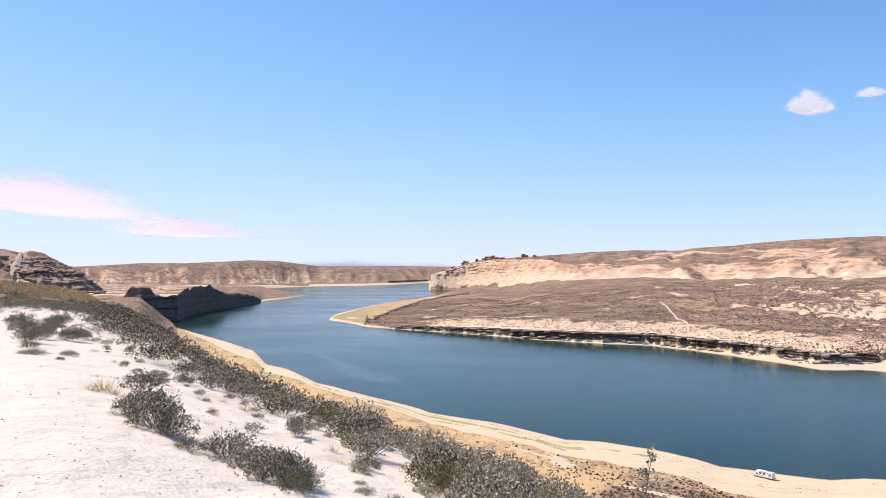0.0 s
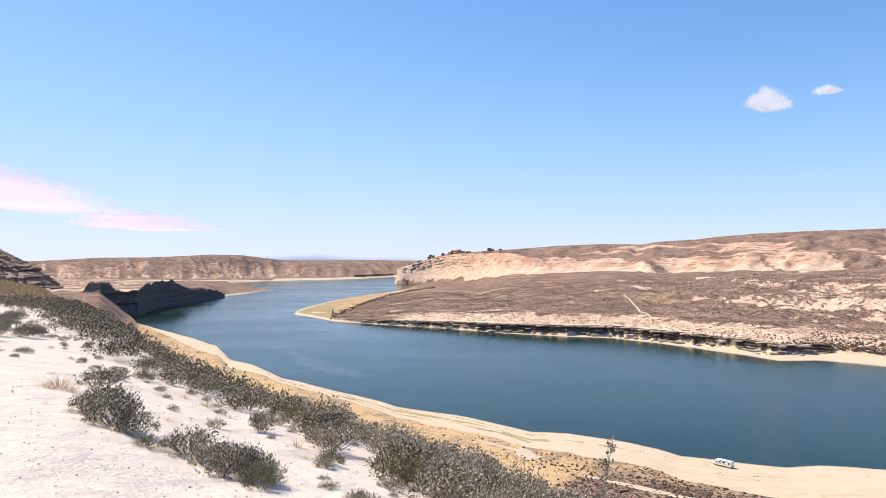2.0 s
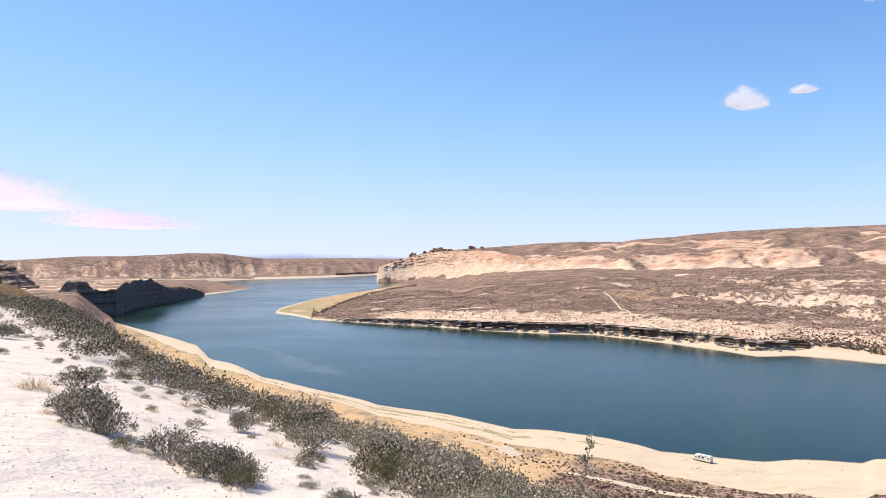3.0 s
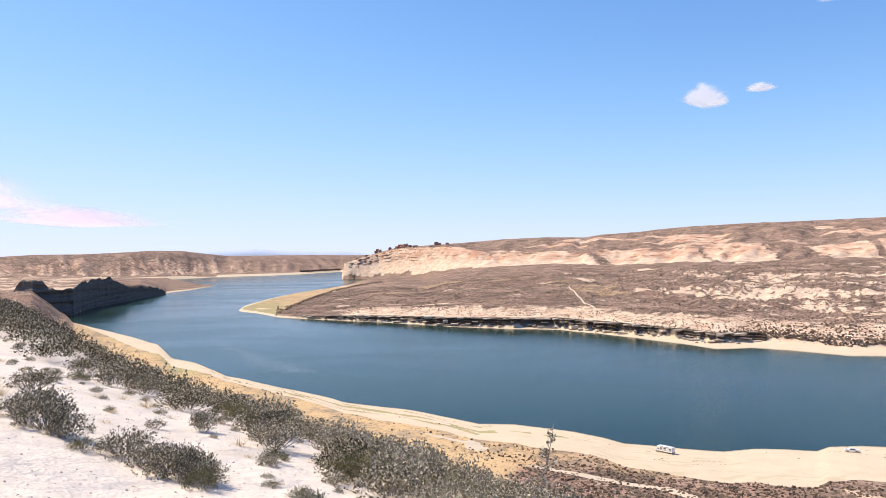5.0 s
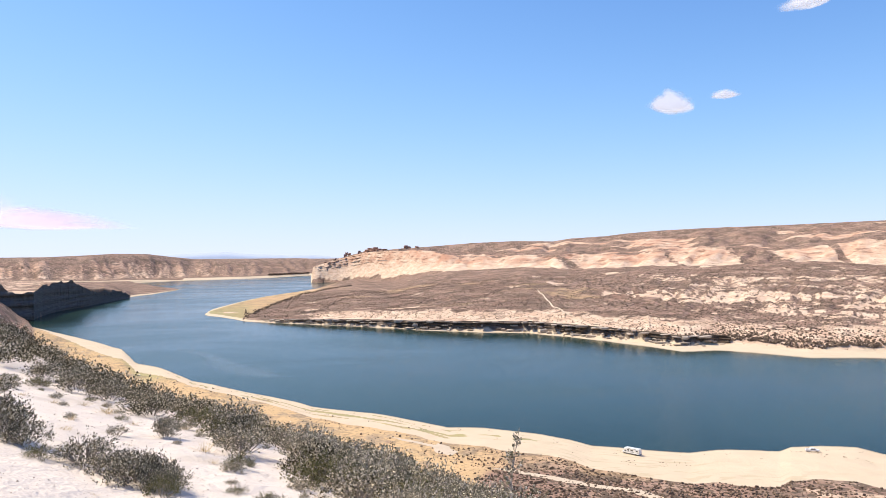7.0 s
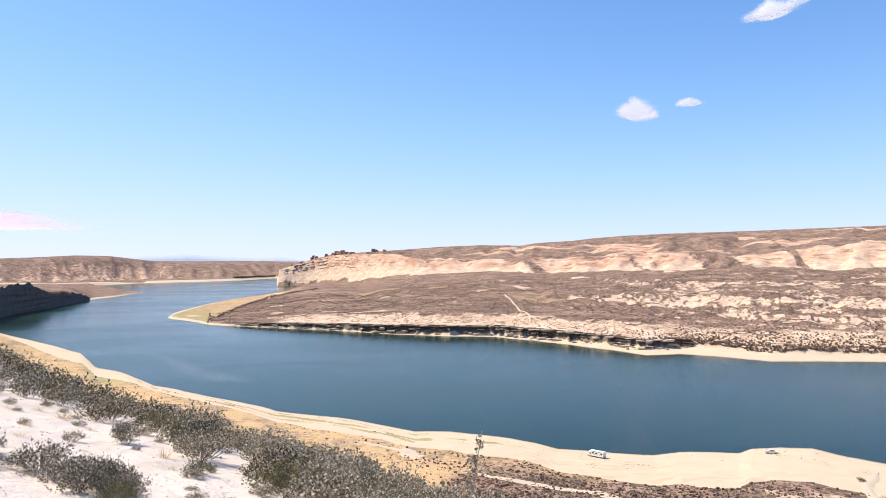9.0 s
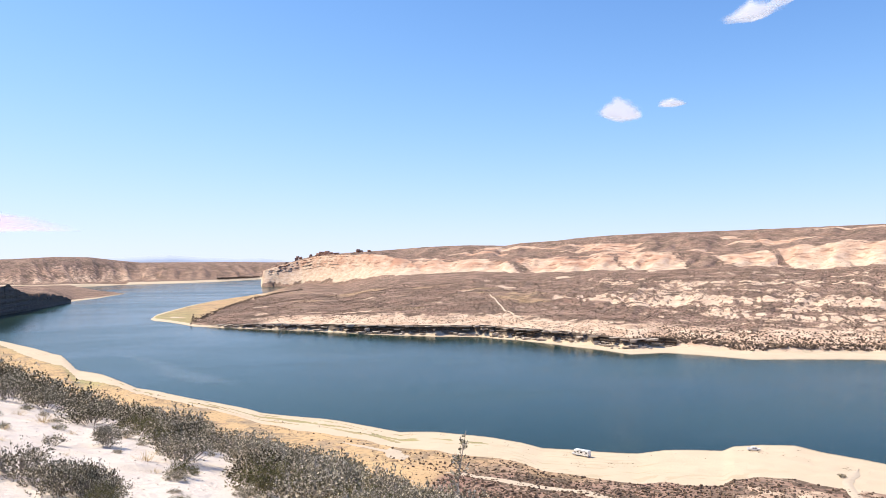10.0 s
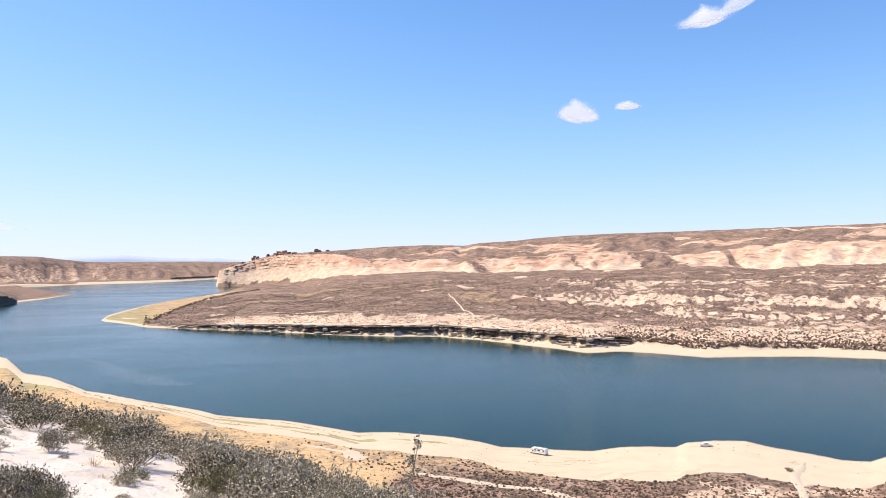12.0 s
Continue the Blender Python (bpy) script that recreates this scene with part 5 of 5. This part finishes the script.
def knoll():
    """The rocky knob on the brow: broken layers that step back as they rise."""
    g = np.random.default_rng(150)
    root = tagged(new("rock_knoll"), "layered brown rock knoll at the end of the brow", "rock knoll")
    kinds = slab_meshes("rock_layer", KNOLL_ROCK, 151, 8)
    # the knob itself: beds that weather back by turns, cut by upright joints
    a, f = np.meshgrid(np.linspace(-math.pi, math.pi, 220, endpoint=False), np.linspace(0, 1, 64))
    z = 81.4 + f * 5.35
    wide = (7.0 * (1 - f) ** 0.6 + 0.25) * (1 - 0.62 * ease(-np.cos(a), 0.1, 0.7) * (1 - f))
    bed = np.tanh(4 * grain(z * 10 + grain(a * 5, z, 3, 2, 156) * 2, a * 1.3, 3.6, 1, 152)) * 0.24 + np.tanh(3 * grain(z * 10, a * 7, 1.7, 2, 153)) * 0.14
    joint = np.minimum(np.abs(grain(a * 22, z * 2.5, 6, 3, 154)), 0.3) * 2.2 - 0.45
    wide = np.maximum(wide + (bed + joint) * (1 - f ** 4), 0.05)
    z = z + grain(np.cos(a) * wide, np.sin(a) * wide, 2.4, 2, 155) * 0.25
    v = np.stack([-53.0 - 2.0 * f + wide * np.cos(a), 94.5 + wide * np.sin(a), z], -1).reshape(-1, 3)
    cols = 220
    faces = [(i * cols + j, i * cols + (j + 1) % cols, (i + 1) * cols + (j + 1) % cols, (i + 1) * cols + j) for i in range(63) for j in range(cols)]
    mesh_object("bedrock", v.tolist(), faces, KNOLL_ROCK, root)
    # a low shelf that runs on down the brow, and loose stones on the flank
    for _ in range(34):
        b, r = g.uniform(-27.6, -26.1), g.uniform(99, 106)
        x, y = r * math.sin(radians(b)), r * math.cos(radians(b))
        lay(kinds[int(g.integers(8))], "rock_layer", root, (x, y, height(x, y) + g.uniform(0, 0.5)), (g.uniform(0.8, 2.2), g.uniform(0.7, 1.6), g.uniform(0.3, 0.6)), g.uniform(0, 6), g.uniform(-0.1, 0.1))
    for _ in range(60):
        b, r = g.uniform(-35, -30.2), g.uniform(94, 112)
        if abs(b + 31.1) < 0.45:
            continue
        x, y = r * math.sin(radians(b)), r * math.cos(radians(b))
        lay(kinds[int(g.integers(8))], "rock_layer", root, (x, y, height(x, y) + 0.05), (g.uniform(0.4, 1.4), g.uniform(0.3, 0.9), g.uniform(0.2, 0.4)), g.uniform(0, 6), g.uniform(-0.1, 0.1))
    return root


knoll()

# ---- trails ----
def trail(label, rows, wide, name="dirt_trail", lift=0.25):
    """A worn strip that follows the ground through rows of bearing and distance."""
    pts = np.array([(r * math.sin(radians(b)), r * math.cos(radians(b))) for b, r in rows])
    t = np.linspace(0, len(pts) - 1, (len(pts) - 1) * 14 + 1)
    cx, cy = np.interp(t, np.arange(len(pts)), pts[:, 0]), np.interp(t, np.arange(len(pts)), pts[:, 1])
    for _ in range(5):
        cx[1:-1], cy[1:-1] = (cx[:-2] + cx[1:-1] * 2 + cx[2:]) / 4, (cy[:-2] + cy[1:-1] * 2 + cy[2:]) / 4
    dx, dy = np.gradient(cx), np.gradient(cy)
    n = np.hypot(dx, dy)
    verts, cols = [], 5
    for side in np.linspace(-0.5, 0.5, cols):
        w = wide * side * (1 + 0.45 * grain(t * 9, t * 0 + side * 3, 7, 2, 77)) * (0.15 + 0.85 * ease(np.minimum(t, t[-1] - t), 0, 0.8))
        x, y = cx - dy / n * w, cy + dx / n * w
        b, r = np.degrees(np.arctan2(x, y)), np.hypot(x, y)
        z = land(b, r)[2] + lift - abs(side) * lift * 1.6
        verts.append(np.stack([x, y, z], -1))
    v = np.stack(verts, 1).reshape(-1, 3)
    f = [(i * cols + j, i * cols + j + 1, (i + 1) * cols + j + 1, (i + 1) * cols + j) for i in range(len(t) - 1) for j in range(cols - 1)]
    return tagged(mesh_object(name, v.tolist(), f, PACKED, smooth=True), label, "trail", kind="structure")


trail("pale footpath winding up the scrub slope across the lake", [(17.1, 1165), (17.23, 1140), (17.77, 1038), (18.18, 938), (18.99, 852), (20.21, 802)], 2.4, lift=1.0)
trail("pale dirt road curving over the scrub flat", [(13.5, 268), (15.93, 264), (19.57, 256), (21.84, 253), (24.54, 250), (26.8, 242), (29, 225)], 4.5, "dirt_road", 0.35)
trail("sandy track leading down to the beach", [(43.7, 225), (43.61, 266), (43.44, 279), (42.9, 294), (43.28, 309), (43.65, 325)], 3.6, "dirt_track", 0.35)
trail("bare sandy clearing in the scrub by the shore", [(9.0, 310), (9.25, 302), (9.6, 295), (10.1, 288)], 8.5, "sandy_clearing", 0.35)
trail("narrow pale sandy strip through the shore scrub", [(5.2, 321), (7.0, 312), (8.6, 305), (9.2, 300)], 4, "sandy_strip", 0.35)
trail("pale footpath climbing the rocky knoll", [(-30.95, 93), (-30.55, 97), (-30.45, 100), (-30.95, 103), (-31.25, 106), (-30.8, 110)], 1.0, "knoll_path", 0.45)

# ---- vehicles on the beach ----
WHITE_PAINT = plain_material("white_paint", (0.78, 0.78, 0.76), 0.32)
TINT_GLASS = plain_material("tinted_glass", (0.012, 0.014, 0.016), 0.06, wear=0.03)
RUBBER = plain_material("tyre_rubber", (0.022, 0.021, 0.02), 0.85, spec=0.2)
CHROME = plain_material("bright_metal", (0.55, 0.55, 0.56), 0.3, metal=0.9)
GREY_TRIM = plain_material("grey_trim", (0.16, 0.165, 0.17), 0.55)
LAMP_RED = plain_material("red_lens", (0.35, 0.02, 0.015), 0.25)
LAMP_CLEAR = plain_material("clear_lens", (0.7, 0.7, 0.68), 0.15)


def block(x, y, z, sx, sy, sz, edge=0.03, seg=2, shape=None):
    """A block with rounded edges, its middle at x, y, z; shape may move its corners first."""
    bm = bmesh.new()
    bmesh.ops.create_cube(bm, size=1)
    for v in bm.verts:
        v.co = Vector((v.co.x * sx, v.co.y * sy, v.co.z * sz))
        if shape:
            v.co = Vector(shape(*v.co))
        v.co += Vector((x, y, z))
    if edge:
        bmesh.ops.bevel(bm, geom=bm.edges[:], offset=edge, segments=seg, profile=0.6, affect="EDGES")
    return bm


def wheel(parent, x, y, r, wide=0.24):
    bm = bmesh.new()
    bmesh.ops.create_cone(bm, cap_ends=True, segments=20, radius1=r, radius2=r, depth=wide)
    bmesh.ops.bevel(bm, geom=[e for e in bm.edges if abs(e.verts[0].co.z - e.verts[1].co.z) < 0.01], offset=0.035, segments=2, affect="EDGES")
    bmesh.ops.rotate(bm, verts=bm.verts, cent=(0, 0, 0), matrix=Matrix.Rotation(math.pi / 2, 3, "X"))
    bmesh.ops.translate(bm, verts=bm.verts, vec=(x, y, r))
    tyre = part("tyre", bm, RUBBER, parent)
    bm = bmesh.new()
    bmesh.ops.create_cone(bm, cap_ends=True, segments=16, radius1=r * 0.58, radius2=r * 0.5, depth=0.03)
    side = 1 if y > 0 else -1
    bmesh.ops.rotate(bm, verts=bm.verts, cent=(0, 0, 0), matrix=Matrix.Rotation(-side * math.pi / 2, 3, "X"))
    bmesh.ops.translate(bm, verts=bm.verts, vec=(x, y + side * (wide / 2 + 0.005), r))
    part("rim", bm, CHROME, tyre)


def motorhome():
    """A cab-over motorhome; its nose points along -x."""
    root = tagged(new("motorhome"), "white cab-over motorhome parked on the sandy beach", "motorhome")
    part("coach_body", block(0.9, 0, 1.95, 7.0, 2.45, 2.5, 0.12, 3), WHITE_PAINT, root)
    part("cab_over", block(-3.15, 0, 2.65, 1.5, 2.4, 1.05, 0.16, 3, lambda x, y, z: (x + (0.35 if x < 0 and z > 0 else 0), y, z)), WHITE_PAINT, root)
    part("cab", block(-3.15, 0, 1.45, 1.4, 2.05, 1.35, 0.1, 2, lambda x, y, z: (x + (0.4 if x < 0 and z > 0 else 0), y, z)), WHITE_PAINT, root)
    part("hood", block(-4.3, 0, 1.05, 1.2, 1.95, 0.6, 0.1, 2, lambda x, y, z: (x, y, z - (0.12 if x < 0 and z > 0 else 0))), WHITE_PAINT, root)
    part("windscreen", block(-3.72, 0, 1.72, 0.05, 1.7, 0.62, 0.015, 1, lambda x, y, z: (x + z * 0.4, y, z)), TINT_GLASS, root)
    part("front_bumper", block(-4.93, 0, 0.62, 0.16, 2.0, 0.26, 0.05), GREY_TRIM, root)
    part("rear_bumper", block(4.47, 0, 0.62, 0.14, 2.3, 0.22, 0.04), GREY_TRIM, root)
    part("underframe", block(0.5, 0, 0.62, 7.4, 2.1, 0.3, 0.04), GREY_TRIM, root)
    for side in (-1, 1):
        y = side * 1.226
        part("cab_window", block(-3.1, side * 1.03, 1.75, 0.8, 0.03, 0.5, 0.012, 1), TINT_GLASS, root)
        for x, w, h in ((-1.5, 1.0, 0.55), (0.5, 1.2, 0.6), (3.3, 0.9, 0.6)):
            win = part("window", block(x, y, 2.2, w, 0.03, h, 0.012, 1), TINT_GLASS, root)
            part("window_frame", block(x, y - side * 0.006, 2.2, w + 0.12, 0.03, h + 0.12, 0.012, 1), GREY_TRIM, win)
        part("stripe", block(0.9, y + side * 0.002, 1.45, 6.5, 0.012, 0.14, 0.004, 1), GREY_TRIM, root, "grey side stripe")
        part("headlight", block(-4.9, side * 0.75, 1.0, 0.08, 0.34, 0.22, 0.03), LAMP_CLEAR, root)
        part("tail_light", block(4.42, side * 1.0, 1.15, 0.05, 0.16, 0.34, 0.015, 1), LAMP_RED, root)
        part("mirror", block(-3.75, side * 1.25, 1.75, 0.1, 0.24, 0.36, 0.04), GREY_TRIM, root)
        for x in (-4.1, 2.35):
            wheel(root, x, side * 0.95, 0.4)
    door = part("door", block(1.95, -1.232, 1.72, 0.68, 0.04, 1.9, 0.02, 1), WHITE_PAINT, root)
    part("door_handle", block(1.7, -1.26, 1.6, 0.12, 0.03, 0.04, 0.01, 1), CHROME, door)
    part("awning", block(0.6, -1.3, 3.02, 4.4, 0.16, 0.16, 0.06), GREY_TRIM, root, "rolled grey awning")
    part("roof_cooler", block(1.4, 0, 3.33, 0.9, 0.75, 0.28, 0.1), WHITE_PAINT, root)
    part("roof_vent", block(3.2, 0.2, 3.27, 0.5, 0.5, 0.14, 0.04), WHITE_PAINT, root)
    return root


def pickup():
    """A pickup truck; its nose points along +x."""
    root = tagged(new("pickup_truck"), "white pickup truck parked near the tip of the beach", "pickup truck")
    part("lower_body", block(0, 0, 0.82, 5.4, 1.92, 0.56, 0.12, 3), WHITE_PAINT, root)
    part("cabin", block(0.15, 0, 1.38, 2.5, 1.7, 0.7, 0.12, 3, lambda x, y, z: (x * (0.74 if z > 0 else 1), y * (0.88 if z > 0 else 1), z)), WHITE_PAINT, root)
    part("windscreen", block(1.16, 0, 1.4, 0.05, 1.42, 0.52, 0.015, 1, lambda x, y, z: (x - z * 0.62, y, z)), TINT_GLASS, root)
    part("rear_window", block(-0.88, 0, 1.42, 0.05, 1.36, 0.42, 0.015, 1, lambda x, y, z: (x + z * 0.6, y, z)), TINT_GLASS, root)
    for side in (-1, 1):
        for x in (-0.32, 0.58):
            part("side_window", block(x, side * 0.815, 1.42, 0.78, 0.04, 0.44, 0.015, 1, lambda x, y, z: (x, y - side * z * 0.22, z)), TINT_GLASS, root)
        part("bed_wall", block(-1.85, side * 0.9, 1.18, 1.65, 0.1, 0.24, 0.03), WHITE_PAINT, root)
        part("headlight", block(2.68, side * 0.7, 0.92, 0.07, 0.4, 0.2, 0.025, 1), LAMP_CLEAR, root)
        part("tail_light", block(-2.69, side * 0.84, 0.95, 0.05, 0.16, 0.36, 0.015, 1), LAMP_RED, root)
        part("mirror", block(1.0, side * 1.06, 1.25, 0.1, 0.2, 0.16, 0.03), GREY_TRIM, root)
        for x in (-1.65, 1.7):
            wheel(root, x, side * 0.86, 0.39)
    part("tailgate", block(-2.66, 0, 1.16, 0.08, 1.7, 0.28, 0.025, 1), WHITE_PAINT, root)
    part("hood", block(1.9, 0, 1.12, 1.3, 1.66, 0.1, 0.04), WHITE_PAINT, root)
    part("front_bumper", block(2.74, 0, 0.6, 0.14, 1.86, 0.22, 0.04), CHROME, root)
    part("rear_bumper", block(-2.76, 0, 0.62, 0.14, 1.8, 0.18, 0.04), CHROME, root)
    return root


def park(ob, bearing, r, turn, size=1.0):
    x, y = r * math.sin(radians(bearing)), r * math.cos(radians(bearing))
    c, s = math.cos(turn), math.sin(turn)
    front, back = height(x + 2.5 * c, y + 2.5 * s), height(x - 2.5 * c, y - 2.5 * s)
    ob.matrix_basis = Matrix.Translation((x, y, (front + back) / 2 - 0.02)) @ Matrix.Rotation(turn, 4, "Z") @ Matrix.Rotation(-math.atan2(front - back, 5), 4, "Y") @ Matrix.Scale(size, 4)


park(motorhome(), 24.35, 309.5, radians(-58), 0.88)
park(pickup(), 36.95, 338.5, radians(-22))

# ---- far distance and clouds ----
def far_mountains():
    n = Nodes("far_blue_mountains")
    # aerial haze is painted into the mountains' base colour
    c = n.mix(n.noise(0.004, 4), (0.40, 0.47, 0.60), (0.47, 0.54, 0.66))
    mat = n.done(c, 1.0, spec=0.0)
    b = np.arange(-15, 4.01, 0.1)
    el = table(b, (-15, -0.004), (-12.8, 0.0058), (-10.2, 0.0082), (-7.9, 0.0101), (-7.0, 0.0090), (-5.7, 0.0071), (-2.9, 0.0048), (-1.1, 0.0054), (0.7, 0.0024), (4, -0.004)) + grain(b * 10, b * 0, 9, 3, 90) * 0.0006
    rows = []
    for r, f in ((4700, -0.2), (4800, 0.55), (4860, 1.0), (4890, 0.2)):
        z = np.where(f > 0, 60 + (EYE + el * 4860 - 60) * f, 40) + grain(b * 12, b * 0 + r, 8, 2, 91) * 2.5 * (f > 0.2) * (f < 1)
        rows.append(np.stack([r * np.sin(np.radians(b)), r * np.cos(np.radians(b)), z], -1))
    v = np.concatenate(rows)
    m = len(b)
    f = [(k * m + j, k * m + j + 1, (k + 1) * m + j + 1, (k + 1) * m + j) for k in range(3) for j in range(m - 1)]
    return tagged(mesh_object("backdrop", v.tolist(), f, mat, smooth=True), "far mountains on the horizon, pale blue haze in their colour", "mountains", kind="structure")


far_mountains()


def cloud_material(name, tint, dense, seed):
    """White vapour that thins out to nothing at its ragged rim."""
    n = Nodes(name)
    where = n.add("ShaderNodeTexCoord").outputs["Object"]
    shift = n.add("ShaderNodeMapping")
    n.put(shift.inputs["Vector"], where)
    shift.inputs["Location"].default_value = (seed, seed * 0.7, 0)
    shift.inputs["Scale"].default_value = (1, 0.1, 1)
    p = n.xyz(where)
    low = n.math("MAXIMUM", n.math("MULTIPLY", p[2], -3.4), n.math("MULTIPLY", p[2], 1.0))
    rim = n.math("SQRT", n.math("ADD", n.math("MULTIPLY", p[0], p[0]), n.math("MULTIPLY", low, low)))
    peak = n.math("ADD", n.math("ABSOLUTE", p[0]), low)
    rim = n.math("ADD", n.math("MULTIPLY", rim, 0.5), n.math("MULTIPLY", peak, 0.5))
    ragged = n.noise(1.5, 6, 0.55, where=shift.outputs[0])
    body = n.math("ADD", rim, n.math("MULTIPLY", n.math("SUBTRACT", ragged, 0.5), 1.1))
    alpha = n.step(body, 0.34, 0.86, dense, 0.0)
    tree = n.tree
    diffuse, through_light, mixed, clear, last = (n.add("ShaderNodeBsdfDiffuse"), n.add("ShaderNodeBsdfTranslucent"), n.add("ShaderNodeMixShader"), n.add("ShaderNodeBsdfTransparent"), n.add("ShaderNodeMixShader"))
    n.put(diffuse.inputs["Color"], tint)
    n.put(through_light.inputs["Color"], tint)
    mixed.inputs[0].default_value = 0.5
    tree.links.new(diffuse.outputs[0], mixed.inputs[1])
    tree.links.new(through_light.outputs[0], mixed.inputs[2])
    # added glow stands in for sunlight scattered through the vapour
    glow, lit = n.add("ShaderNodeEmission"), n.add("ShaderNodeAddShader")
    n.put(glow.inputs["Color"], tint)
    glow.inputs["Strength"].default_value = 0.3
    tree.links.new(mixed.outputs[0], lit.inputs[0])
    tree.links.new(glow.outputs[0], lit.inputs[1])
    tree.links.new(alpha, last.inputs[0])
    tree.links.new(clear.outputs[0], last.inputs[1])
    tree.links.new(lit.outputs[0], last.inputs[2])
    tree.links.new(last.outputs[0], tree.nodes["Material Output"].inputs["Surface"])
    return n.mat


def cloud(label, bearing, el, wide, tall, lean, tint, dense, seed):
    """A lens of vapour, lumpy on top and flat below, some kilometres off."""
    bm = bmesh.new()
    bmesh.ops.create_icosphere(bm, subdivisions=4, radius=1)
    for v in bm.verts:
        k = 1 + 0.12 * noise.noise(v.co * 2.2 + Vector((seed, 0, 0)))
        v.co = Vector((v.co.x * k, v.co.y * k, v.co.z * k * (1.0 if v.co.z > 0 else 0.6)))
    ob = part("cloud", bm, cloud_material("cloud_vapour", tint, dense, seed), smooth=True)
    far_off = 4200
    x, y = far_off * math.sin(radians(bearing)), far_off * math.cos(radians(bearing))
    half = far_off * math.tan(radians(wide / 2))
    ob.matrix_basis = Matrix.Translation((x, y, EYE + el * far_off)) @ Matrix.Rotation(-radians(bearing), 4, "Z") @ Matrix.Rotation(lean, 4, "Y") @ Matrix.Diagonal((half, half * 0.15, tall * far_off, 1))
    return tagged(ob, label, "cloud", "clouds", "structure")


PINK, PLAIN = (0.92, 0.76, 0.82), (0.95, 0.93, 0.94)
cloud("small white cumulus cloud with a flat base", 27.4, 0.1985, 4.6, 0.035, 0.07, PLAIN, 1.0, 3.0)
cloud("tiny white cloud puff in blue sky", 31.35, 0.2095, 2.7, 0.0135, 0.0, PLAIN, 1.0, 8.0)
cloud("ragged white cloud trailing wisps to one side", 37.2, 0.317, 5.4, 0.026, -0.12, PLAIN, 1.0, 13.0)
cloud("thin wisp trailing from a white cloud", 39.6, 0.332, 4.6, 0.024, -0.35, PLAIN, 0.6, 17.0)
cloud("long soft pinkish cloud low over the horizon", -29.8, 0.075, 25.0, 0.055, 0.09, PINK, 0.62, 21.0)
cloud("thin flat pinkish cloud bank low over the horizon", -20.8, 0.0445, 14.5, 0.03, 0.03, PINK, 0.6, 27.0)
